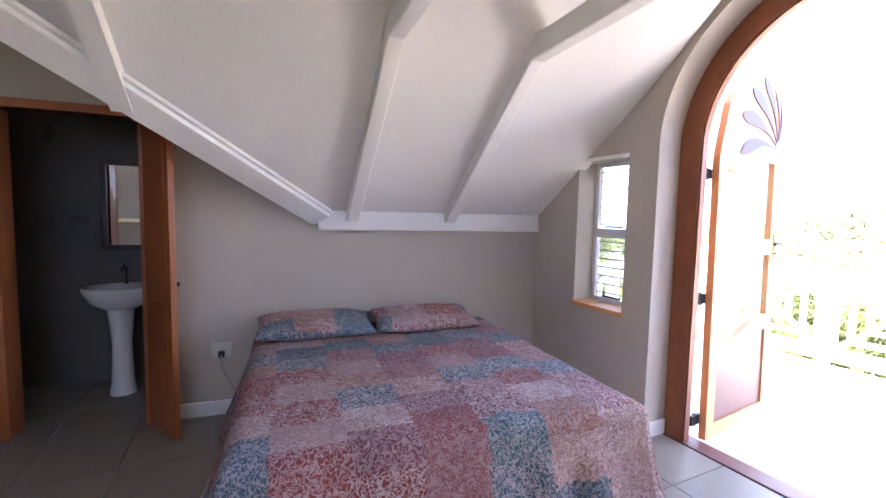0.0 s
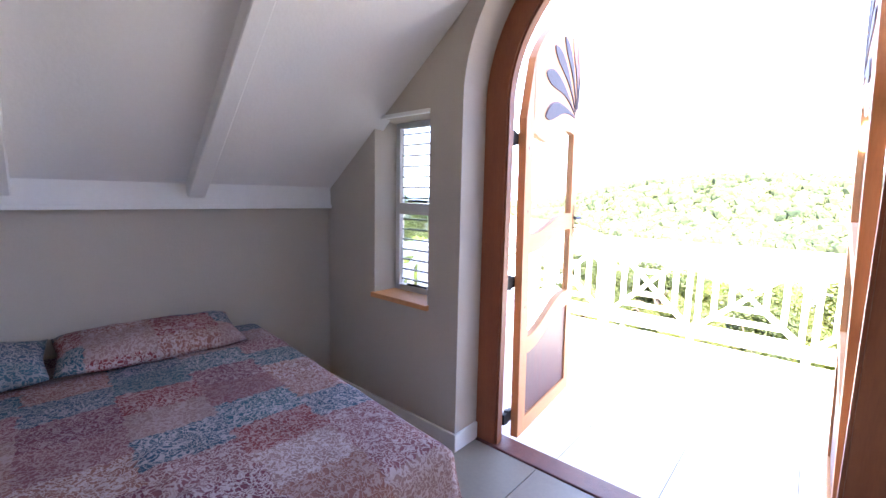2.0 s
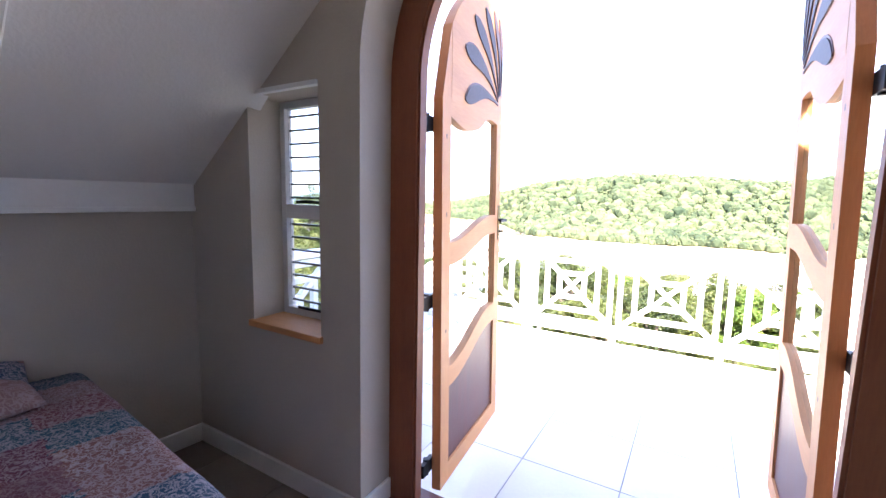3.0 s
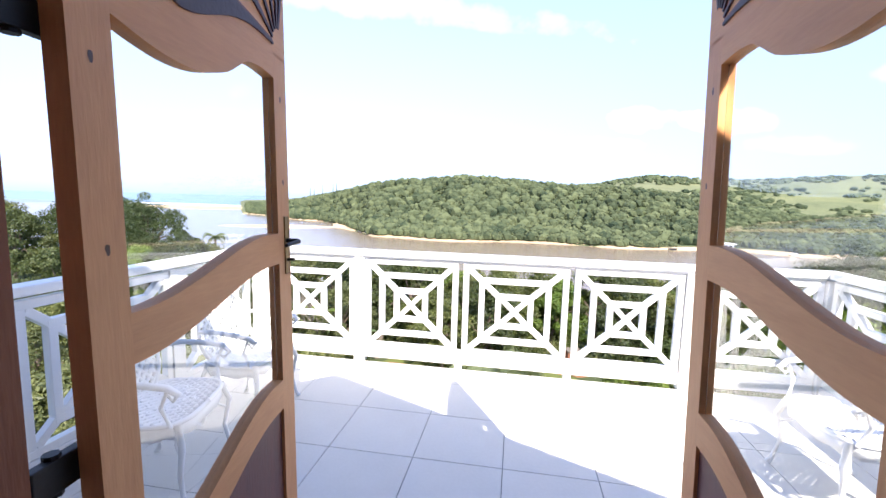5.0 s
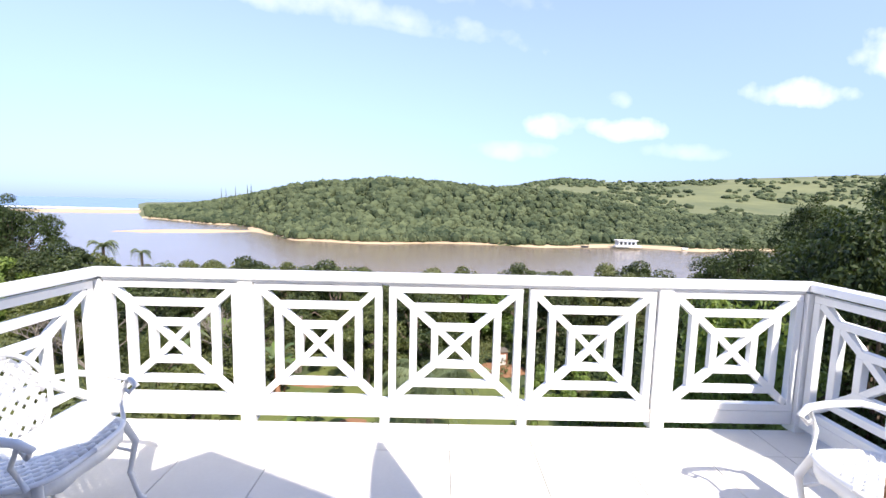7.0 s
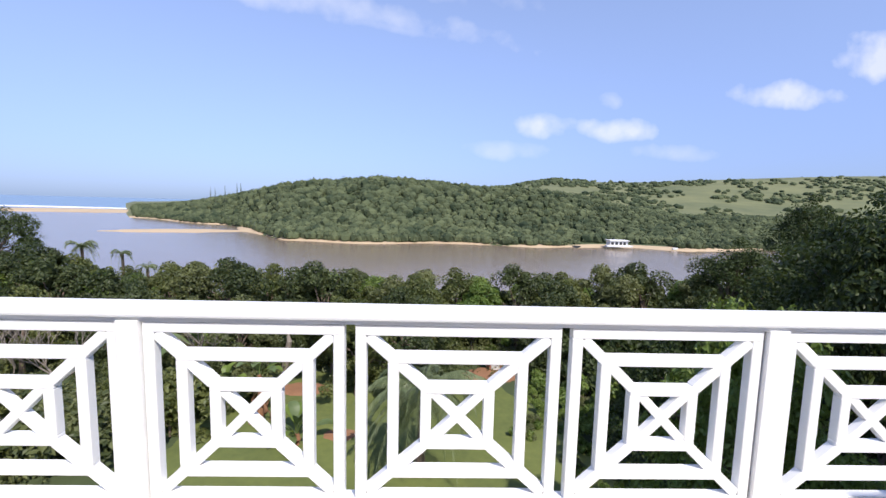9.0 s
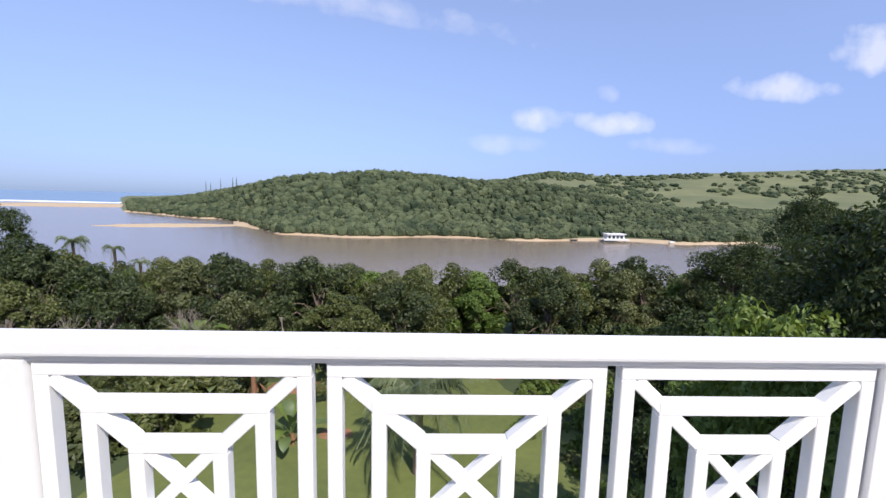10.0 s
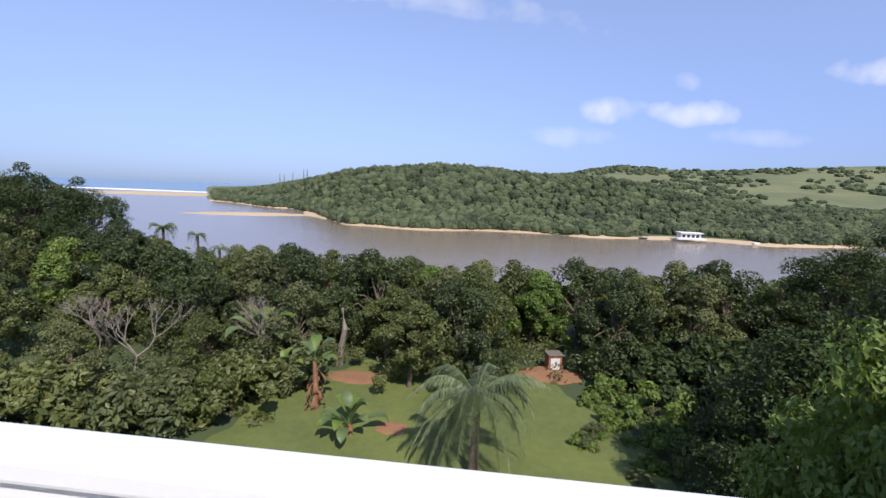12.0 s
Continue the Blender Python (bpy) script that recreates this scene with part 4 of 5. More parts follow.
for px_, w_ in ((-3.50, 0.11), (-2.449, 0.097), (0.497, 0.097), (1.545, 0.11)):
    post(px_, RY, w_, 1.02)
for px_ in (-3.50, 1.545):
    for py_ in (3.89, 4.94):
        post(px_, py_, 0.07, 1.02)
bm = box(-3.56, 1.605, RY - 0.055, RY + 0.065, 1.035, 1.092, 0.012)
tagged(ob_of("handrail", bm, M_RAIL), "wide white wooden handrail", "handrail", "handrails")
tagged(ob_of("top_bar", box(-3.44, 1.485, RY - 0.035, RY + 0.035, PZ1 + 0.002, 1.034, 0.004), M_RAIL), "white bar under the handrail", "handrail")
front_bar = tagged(ob_of("bottom_bar", box(-3.44, 1.485, RY - 0.03, RY + 0.03, 0.045, PZ0 - 0.002, 0.005), M_RAIL), "white bottom bar of the railing", "railing bar", "bottom bars")
for sx in (-3.50, 1.545):
    tagged(ob_of("handrail", box(sx - 0.06, sx + 0.06, 2.82, RY - 0.057, 1.035, 1.092, 0.012), M_RAIL), "wide white wooden handrail", "handrail", "handrails")
    tagged(ob_of("bottom_bar", box(sx - 0.03, sx + 0.03, 2.82, RY - 0.057, 0.045, PZ0 - 0.002, 0.005), M_RAIL), "white bottom bar of the railing", "railing bar", "bottom bars")
for px_ in (-1.473, -0.48):
    part("foot", box(px_ - 0.033, px_ + 0.033, RY - 0.036, RY + 0.036, -0.008, PZ0 + 0.028, 0.004), M_RAIL, front_bar, "short white foot block")


# ---- cast metal armchairs ----
def chair():
    t = thing("garden_armchair", Matrix.Identity(4), "white cast-metal garden armchair with pierced seat", "chair", "terrace chairs")
    # seat: rim, apron and pierced lattice; the front points along +x
    def edge(a, k=1.0):
        c, n_ = math.cos(a), math.sin(a)
        return (0.215 * k * math.copysign(abs(c) ** 0.55, c), 0.285 * k * math.copysign(abs(n_) ** 0.55, n_))
    turn = [i * math.tau / 48 for i in range(49)]
    part("seat_rim", tube([(*edge(a), 0.445) for a in turn], 0.013, 8), M_CAST, t, smooth=True)
    bm = bmesh.new()
    strips = []
    for a in turn[:-1]:
        drop_ = 0.075 + 0.008 * math.sin(a * 12)
        strips.append([bm.verts.new((*edge(a, k), z)) for k, z in ((1.02, 0.445), (1.0, 0.445 - drop_), (0.965, 0.445 - drop_), (0.985, 0.445))])
    for r0, r1 in zip(strips, strips[1:] + strips[:1]):
        for k in range(4):
            bm.faces.new((r0[k], r1[k], r1[(k + 1) % 4], r0[(k + 1) % 4]))
    bmesh.ops.recalc_face_normals(bm, faces=bm.faces)
    part("apron", bm, M_CAST, t, "deep white apron under the seat", True)
    bm = bmesh.new()
    for k in range(-10, 11):
        for s in (1, -1):
            ends = []
            for i in range(41):
                u = -0.21 + 0.42 * i / 40
                v = s * u * 0.9 + k * 0.05
                if abs(u / 0.21) ** 3.6 + abs(v / 0.28) ** 3.6 < 1:
                    ends.append((u, v, 0.446 + 0.002 * s))
            if len(ends) > 2:
                add_tube(bm, [ends[0], ends[-1]], 0.0125, 6)
    for a in range(8):
        c = Vector((0.11 * math.cos(a * math.tau / 8), 0.14 * math.sin(a * math.tau / 8), 0.452))
        add_tube(bm, [c + Vector((0.03 * math.cos(q), 0.03 * math.sin(q), 0)) for q in [i * math.tau / 10 for i in range(11)]], 0.009, 5)
    part("seat", bm, M_CAST, t, "pierced cast seat", True)
    for sx, sy in ((0.175, 0.245), (0.175, -0.245), (-0.17, 0.225), (-0.17, -0.225)):
        o = 1 if sx > 0 else -1
        leg = [(sx, sy, 0.44), (sx + o * 0.035, sy * 1.12, 0.33), (sx + o * 0.01, sy * 1.05, 0.17), (sx + o * 0.035, sy * 1.12, 0.03), (sx + o * 0.05, sy * 1.16, 0.0)]
        leg_ob = part("leg", tube(leg, [0.019, 0.017, 0.013, 0.012, 0.02]), M_CAST, t, smooth=True)
        part("bracket", tube([(sx + o * 0.02, sy * 1.08, 0.28), (sx - o * 0.02, sy * 0.92, 0.32), (sx - o * 0.03, sy * 0.75, 0.38)], 0.008, 6), M_CAST, leg_ob, smooth=True)
    # back: oval hoop with scrolls and leaves
    def bk(y, z):
        return (-0.19 - 0.16 * (z - 0.44) + 0.25 * y * y, y, z)
    hoop = [bk(0.275 * math.cos(a), 0.62 + 0.25 * math.sin(a)) for a in [radians(-60 + i * 10) for i in range(31)]]
    part("back_hoop", tube(hoop, 0.013, 8), M_CAST, t, smooth=True)
    bm = bmesh.new()
    for k in range(-9, 10):
        for sg in (1, -1):
            run = []
            for i in range(31):
                y0, z0 = -0.26 + 0.52 * i / 30, 0.0
                z0 = 0.64 + sg * y0 * 1.1 + k * 0.062
                if (y0 / 0.26) ** 2 + ((z0 - 0.62) / 0.235) ** 2 < 1 or (0.42 < z0 < 0.6 and abs(y0) < 0.17):
                    run.append(bk(y0, z0))
            if len(run) > 3:
                add_tube(bm, run[::3] + [run[-1]], 0.0115, 5)
    part("back_lattice", bm, M_CAST, t, "pierced leaf and scroll back", True)
    for sy in (1, -1):
        arm = [bk(sy * 0.27, 0.66), (-0.08, sy * 0.305, 0.68), (0.08, sy * 0.31, 0.67), (0.17, sy * 0.305, 0.655), (0.215, sy * 0.295, 0.62), (0.185, sy * 0.285, 0.585), (0.16, sy * 0.28, 0.61)]
        part("armrest", tube(arm, [0.013, 0.017, 0.018, 0.018, 0.016, 0.012, 0.009]), M_CAST, t, smooth=True)
        part("arm_post", tube([(0.17, sy * 0.30, 0.65), (0.13, sy * 0.295, 0.55), (0.16, sy * 0.27, 0.44)], 0.011), M_CAST, t, smooth=True)
    return t


c0 = chair()
c0.matrix_world = pose(-2.86, 4.945, 0, 0, 0, 2)
for x_, y_, a_ in ((-2.84, 4.16, 14), (0.86, 4.76, 180), (0.95, 3.92, 168)):
    copy_thing(c0, pose(x_, y_, 0, 0, 0, a_))

# ---- ground, water, far land ----
WZ = -24.0                     # water level


def smooth01(x):
    x = np.clip(x, 0, 1)
    return x * x * (3 - 2 * x)


def near_height(x, y):
    """Lawn terrace below the house, falling to the lagoon."""
    z = -10.0 - 15.5 * smooth01((y - 34) / 75.0)
    z = z + 3.0 * np.exp(-((x + 62) / 26.0) ** 2 - ((y - 46) / 30.0) ** 2)
    z = z + 4.0 * np.exp(-((x - 55) / 25.0) ** 2 - ((y - 45) / 40.0) ** 2)
    return z


def shore_y(r):
    """Distance of the far shore along y, by x / y."""
    return 270 + 150 * smooth01((-0.33 - r) / 0.16) + 100 * smooth01((-0.50 - r) / 0.2) + 6 * np.sin(r * 16 + 1.0) * smooth01((r + 0.5) / 0.3)


def far_height(x, y):
    """The far bank: a long wooded ridge, with open hills behind it on the inland side."""
    r = x / np.maximum(y, 1)
    s = shore_y(r)
    k = smooth01((y - s - 6) / 150.0)
    low = 23 * smooth01((r - 0.20) / 0.42)
    crest = 5 + 32 * smooth01((r + 0.69) / 0.42) + 6 * np.exp(-((r + 0.1) / 0.14) ** 2) - low
    z = WZ - 1.0 + 2.2 * smooth01((y - s) / 5.0) + crest * k
    back = smooth01((y - s - 210) / 420.0) * smooth01((r + 0.05) / 0.35)
    z = z + back * (low + 23 + 40 * r + 5 * np.exp(-((r - 0.27) / 0.09) ** 2) + 2 * np.sin(r * 9))
    return np.where((r < -0.69), WZ - 1.0, z)


def grid_mesh(name, xs, ys, fn, material, parent=None):
    X, Y = np.meshgrid(xs, ys)
    Z = fn(X, Y)
    verts = np.stack([X.ravel(), Y.ravel(), Z.ravel()], 1)
    w = len(xs)
    idx = np.arange((len(ys) - 1) * (w - 1))
    a = (idx // (w - 1)) * w + idx % (w - 1)
    faces = np.stack([a, a + 1, a + w + 1, a + w], 1)
    return pydata(name, verts.tolist(), faces.tolist(), material, parent, True)


def fan_mesh(name, rs, ys, fn, material):
    """A grid that widens with distance: x = r * y."""
    R, Y = np.meshgrid(rs, ys)
    X = R * Y
    Z = fn(X, Y)
    verts = np.stack([X.ravel(), Y.ravel(), Z.ravel()], 1)
    w = len(rs)
    idx = np.arange((len(ys) - 1) * (w - 1))
    a = (idx // (w - 1)) * w + idx % (w - 1)
    faces = np.stack([a, a + 1, a + w + 1, a + w], 1)
    return pydata(name, verts.tolist(), faces.tolist(), material, None, True)


tagged(grid_mesh("ground", np.linspace(-160, 160, 81), np.linspace(-60, 128, 95), near_height, M_BANK), "overgrown hillside falling to the lagoon", "ground", kind="structure")
tagged(fan_mesh("ground_far_bank", np.linspace(-1.0, 2.4, 171), np.linspace(255, 420, 80), far_height, M_BANK), "far bank under dense wood", "ground", kind="structure")
tagged(fan_mesh("ground_far_hills", np.linspace(-1.0, 2.4, 171), np.linspace(420, 1500, 90), far_height, M_FIELD), "open green hills behind the far bank", "ground", kind="structure")


def water_mat(name, shallow, deep, wave):
    m = bpy.data.materials.new(name)
    m.use_nodes = True
    nt = m.node_tree
    b = nt.nodes["Principled BSDF"]
    b.inputs["Roughness"].default_value = 0.18
    b.inputs["Specular IOR Level"].default_value = 0.5
    tc = nt.nodes.new("ShaderNodeTexCoord")
    n1 = nt.nodes.new("ShaderNodeTexNoise")
    n1.inputs["Scale"].default_value = 0.012
    n2 = nt.nodes.new("ShaderNodeTexNoise")
    n2.inputs["Scale"].default_value, n2.inputs["Detail"].default_value = wave, 4
    nt.links.new(tc.outputs["Object"], n1.inputs["Vector"])
    nt.links.new(tc.outputs["Object"], n2.inputs["Vector"])
    mix = nt.nodes.new("ShaderNodeMix")
    mix.data_type = 'RGBA'
    nt.links.new(n1.outputs[0], mix.inputs[0])
    mix.inputs[6].default_value, mix.inputs[7].default_value = (*deep, 1), (*shallow, 1)
    nt.links.new(mix.outputs[2], b.inputs["Base Color"])
    bp = nt.nodes.new("ShaderNodeBump")
    bp.inputs["Strength"].default_value, bp.inputs["Distance"].default_value = 0.35, 0.3
    nt.links.new(n2.outputs[0], bp.inputs["Height"])
    nt.links.new(bp.outputs[0], b.inputs["Normal"])
    return m


M_RIVER = water_mat("brown_lagoon_water", (0.23, 0.17, 0.115), (0.19, 0.145, 0.105), 0.5)
M_SEA = water_mat("blue_sea_water", (0.05, 0.13, 0.20), (0.035, 0.10, 0.17), 0.1)
M_FOAM = mat("surf_foam", (0.85, 0.87, 0.88), (0.70, 0.74, 0.77), rough=0.9, scale=0.02, grain=0.2, bump=0)
tagged(pydata("water_lagoon", [(-900, 70, WZ), (1500, 70, WZ), (1500, 900, WZ), (-900, 900, WZ)], [(0, 1, 2, 3)], M_RIVER), "calm brown lagoon water", "water", kind="structure")
tagged(pydata("water_sea", [(-9000, 890, WZ - 0.4), (9000, 890, WZ - 0.4), (9000, 30000, WZ - 0.4), (-9000, 30000, WZ - 0.4)], [(0, 1, 2, 3)], M_SEA), "blue sea reaching the horizon", "water", kind="structure")


def blob_sheet(name, cx, cy, ax, ay, z, material, label, rot=0.0, seed=1.0, h=0.8):
    """A low mound with an uneven outline, lying on the water's bed."""
    bm = bmesh.new()
    n_ = 64
    rings_ = []
    for k, hh in ((1.0, -1.2), (0.93, 0.12), (0.6, h), (0.2, h * 1.1)):
        ring = []
        for i in range(n_):
            a = i * math.tau / n_
            w = 1 + 0.22 * noise.noise((math.cos(a) * 2.2 + seed, math.sin(a) * 2.2, seed)) + 0.08 * noise.noise((math.cos(a) * 7 + seed, math.sin(a) * 7, seed))
            x, y = ax * k * w * math.cos(a), ay * k * w * math.sin(a)
            ring.append(bm.verts.new((cx + x * math.cos(rot) - y * math.sin(rot), cy + x * math.sin(rot) + y * math.cos(rot), z + hh)))
        rings_.append(ring)
    for r0, r1 in zip(rings_, rings_[1:]):
        for i in range(n_):
            bm.faces.new((r0[i], r0[(i + 1) % n_], r1[(i + 1) % n_], r1[i]))
    bm.faces.new(rings_[-1])
    bmesh.ops.recalc_face_normals(bm, faces=bm.faces)
    return tagged(ob_of(name, bm, material, smooth=True), label, "sandbank", kind="structure")


blob_sheet("ground_sandbank", -192, 333, 50, 20, WZ, M_SAND, "low sandbank in the lagoon mouth", 0.3, 2.0, 0.5)
blob_sheet("ground_spit", -146, 362, 56, 15, WZ, M_SAND, "sandy spit at the foot of the wooded hill", radians(119), 5.0, 1.2)
blob_sheet("ground_beach", -560, 700, 175, 85, WZ, M_SAND, "pale beach across the river mouth", 0.12, 9.0, 1.8)
blob_sheet("surf", -780, 880, 310, 48, WZ - 0.3, M_FOAM, "white surf breaking along the beach", -0.03, 3.0, 0.9)
blob_sheet("surf", -570, 985, 130, 20, WZ - 0.3, M_FOAM, "white breaker off the point", 0.03, 6.0, 0.8)
# narrow sand beach along the far shore
rs_ = np.linspace(-0.69, 0.78, 160)
ys_ = shore_y(rs_)
sv, sf = [], []
for i, (r_, y_) in enumerate(zip(rs_, ys_)):
    wob = 0.6 + 5.0 * noise.noise((r_ * 9, 0.4, 0)) + (3.5 if 0.33 < r_ < 0.62 else 0)
    for off, zz in ((-4 - wob, -1.0), (0.5 - wob, 0.10), (6.0, 1.3)):
        sv.append((r_ * (y_ + off), y_ + off, WZ + zz))
for i in range(len(rs_) - 1):
    for k in range(2):
        a = i * 3 + k
        sf.append((a, a + 3, a + 4, a + 1))
tagged(pydata("ground_shore", sv, sf, M_SAND, None, True), "narrow sandy shore below the far trees", "ground", kind="structure")


# lawn and bare earth
def patch(name, cx, cy, ax, ay, material, label, lift, seed, rot=0.0):
    bm = bmesh.new()
    n_ = 72
    rings_ = []
    for k in (1.0, 0.7, 0.4, 0.1):
        ring = []
        for i in range(n_):
            a = i * math.tau / n_
            w = 1 + 0.2 * noise.noise((math.cos(a) * 2 + seed, math.sin(a) * 2, seed)) + 0.07 * noise.noise((math.cos(a) * 9 + seed, math.sin(a) * 9, seed))
            x, y = ax * k * w * math.cos(a), ay * k * w * math.sin(a)
            X_, Y_ = cx + x * math.cos(rot) - y * math.sin(rot), cy + x * math.sin(rot) + y * math.cos(rot)
            ring.append(bm.verts.new((X_, Y_, float(near_height(X_, Y_)) + lift - (0.12 if k == 1.0 else 0))))
        rings_.append(ring)
    for r0, r1 in zip(rings_, rings_[1:]):
        for i in range(n_):
            bm.faces.new((r0[i], r0[(i + 1) % n_], r1[(i + 1) % n_], r1[i]))
    bm.faces.new(rings_[-1])
    bmesh.ops.recalc_face_normals(bm, faces=bm.faces)
    return tagged(ob_of(name, bm, material, smooth=True), label, "ground", kind="structure")


patch("ground_lawn", -3.6, 22.0, 11.2, 11.8, M_LAWN, "sunlit mown lawn below the house", 0.10, 1.0, 0.15)
patch("ground_earth", 3.2, 32.0, 2.1, 1.3, M_EARTH, "bare red earth in front of the small shed", 0.14, 2.0)
patch("ground_earth", -8.6, 29.3, 2.0, 1.1, M_EARTH, "bare red earth under the trees", 0.14, 3.0)
patch("ground_earth", -5.4, 24.2, 1.0, 0.7, M_EARTH, "worn red earth on the lawn", 0.14, 4.0)


# ---- trees ----
def leaf_cloud(centers, radii, per, size, rng, flat=0.75, aspect=0.55):
    """Leaves as small bent quads in shells round clump centres. Returns verts, faces."""
    C = np.repeat(np.asarray(centers, float), per, 0)
    Rr = np.repeat(np.asarray(radii, float), per)
    n_ = len(C)
    d = rng.normal(size=(n_, 3))
    d[:, 2] += 0.25
    d /= np.linalg.norm(d, axis=1)[:, None]
    rad = Rr * (0.55 + 0.5 * rng.random(n_) ** 0.6)
    P = C + d * rad[:, None] * np.array([1, 1, flat])
    nrm = d + 0.7 * rng.normal(size=(n_, 3))
    nrm[:, 2] += 0.5
    nrm /= np.linalg.norm(nrm, axis=1)[:, None]
    a = np.cross(nrm, rng.normal(size=(n_, 3)))
    a /= np.linalg.norm(a, axis=1)[:, None]
    b = np.cross(nrm, a)
    s = size * (0.6 + 0.8 * rng.random(n_))
    A, B, N = a * s[:, None], b * (s * aspect)[:, None], nrm * (s * 0.16)[:, None]
    V = np.stack([P - A, P + B + N, P + A, P - B + N], 1).reshape(-1, 3)
    F = np.arange(n_ * 4).reshape(-1, 4)
    return V, F


def tree_meshes(seed, height, spread, clumps, per, leaf, trunk_r, material, bare=0.0, low=0.12):
    """Trunk mesh and crown mesh of one kind of tree, foot at the origin."""
    rng = np.random.default_rng(seed)
    bm = bmesh.new()
    lean = rng.normal(size=2) * 0.05 * height
    top = Vector((lean[0], lean[1], height * 0.55))
    add_tube(bm, [(0, 0, -0.3), (lean[0] * 0.2, lean[1] * 0.2, height * 0.2), top], [trunk_r * 1.3, trunk_r, trunk_r * 0.6], 8)
    cents, rads = [], []
    for i in range(clumps):
        a = rng.random() * math.tau
        q = math.sqrt(rng.random())
        zz = low + (1 - low) * rng.random() ** 0.8
        env = math.sin(math.pi * min(1.0, (zz * 0.85 + 0.12))) ** 0.6
        x, y = spread * q * env * math.cos(a), spread * q * env * math.sin(a)
        r_ = spread * (0.13 + 0.22 * rng.random() ** 1.5)
        cents.append((x * 1.08 + lean[0], y * 1.08 + lean[1], height * zz * (1 - 0.16 * q) * (0.9 + 0.16 * rng.random()) - r_ * 0.3))
        rads.append(r_)
        if i % 3 == 0:
            mid = Vector((x * 0.45 + lean[0], y * 0.45 + lean[1], height * (0.3 + 0.3 * zz)))
            add_tube(bm, [(lean[0] * 0.4, lean[1] * 0.4, height * (0.15 + 0.25 * zz)), mid, Vector(cents[-1])], [trunk_r * 0.5, trunk_r * 0.3, trunk_r * 0.1], 5)
    me_t = bpy.data.meshes.new("trunk")
    bm.to_mesh(me_t)
    bm.free()
    me_t.materials.append(M_BARK)
    V, F = leaf_cloud(cents, rads, per, leaf, rng)
    me_c = bpy.data.meshes.new("crown")
    me_c.from_pydata(V.tolist(), [], F.tolist())
    me_c.materials.append(material)
    return me_t, me_c


def plant_tree(name, meshes, m, label, category="tree", group="garden trees"):
    t = thing(name, m, label, category, group)
    for nm, me in zip(("trunk", "crown"), meshes):
        o = new(nm, me)
        o.parent = t
    return t


KINDS = [tree_meshes(11, 7.0, 3.0, 46, 230, 0.115, 0.16, M_LEAF), tree_meshes(12, 8.0, 3.4, 52, 230, 0.122, 0.18, M_LEAFD),
         tree_meshes(13, 6.5, 2.8, 44, 230, 0.122, 0.14, M_LEAFB), tree_meshes(14, 7.5, 3.1, 46, 230, 0.108, 0.16, M_LEAFO)]
BUSH = [tree_meshes(21, 2.6, 1.9, 26, 150, 0.13, 0.06, M_LEAF, low=0.0), tree_meshes(22, 2.2, 1.7, 24, 150, 0.12, 0.05, M_LEAFO, low=0.0),
        tree_meshes(23, 1.6, 1.5, 20, 140, 0.11, 0.05, M_LEAFB, low=0.0),
        tree_meshes(24, 2.6, 1.9, 26, 150, 0.12, 0.06, M_SHADE, low=0.0)]
BIG = [tree_meshes(31, 14.0, 5.6, 120, 230, 0.125, 0.32, M_SHADE, low=0.05), tree_meshes(32, 12.0, 5.2, 110, 230, 0.125, 0.3, M_LEAF, low=0.02),
       tree_meshes(33, 11.0, 3.6, 90, 230, 0.115, 0.25, M_LEAFB, low=0.05)]
rt = random.Random(5)


def stand(kind, x, y, s, label, name="tree", category="tree", group="garden trees", dz=0.0, sz=1.0):
    return plant_tree(name, kind, pose(x, y, float(near_height(x, y)) - 0.15 + dz, 0, 0, rt.random() * 360) @ Matrix.Diagonal((s, s, s * sz, 1)), label, category, group)


LABELS = ("dense green broadleaf tree at the lawn's edge", "dark green broadleaf tree at the lawn's edge", "bright green broadleaf tree at the lawn's edge", "olive green broadleaf tree at the lawn's edge")
# the belt of trees behind the lawn
for i in range(17):
    x = -34 + i * 3.6 + rt.uniform(-0.9, 0.9)
    k = rt.randrange(4)
    y = 35.5 + rt.uniform(-1.0, 1.5) + (2.0 if abs(x - 4) < 3 else 0)
    stand(KINDS[k], x, y, rt.uniform(0.82, 0.98), LABELS[k])
for i in range(19):
    x = -44 + i * 4.8 + rt.uniform(-1.2, 1.2)
    k = rt.randrange(4)
    stand(KINDS[k], x, 42 + rt.uniform(-1.5, 2.5), rt.uniform(0.74, 0.90), LABELS[k].replace("at the lawn's edge", "in the belt above the lagoon"))
for i in range(20):
    x = -58 + i * 6.2 + rt.uniform(-1.5, 1.5)
    k = rt.randrange(4)
    stand(KINDS[k], x, 52 + rt.uniform(-2, 4), rt.uniform(0.68, 0.86), LABELS[k].replace("at the lawn's edge", "on the slope above the lagoon"))
for i in range(16):
    x = -30 + i * 3.9 + rt.uniform(-1.0, 1.0)
    k = (0, 2, 0, 3)[i % 4]
    stand(KINDS[k], x, 39 + rt.uniform(-1.0, 1.0), rt.uniform(0.86, 0.98), LABELS[k].replace("at the lawn's edge", "in the belt above the lagoon"))
# dark trees that stand forward on the lawn
for x, y, k, s in ((-5.4, 28.6, 0, 0.80), (-2.6, 29.8, 1, 0.86), (-0.8, 33.0, 0, 0.84), (7.2, 33.6, 1, 0.86), (-7.6, 32.0, 0, 0.8)):
    stand(KINDS[k], x, y, s, LABELS[k])
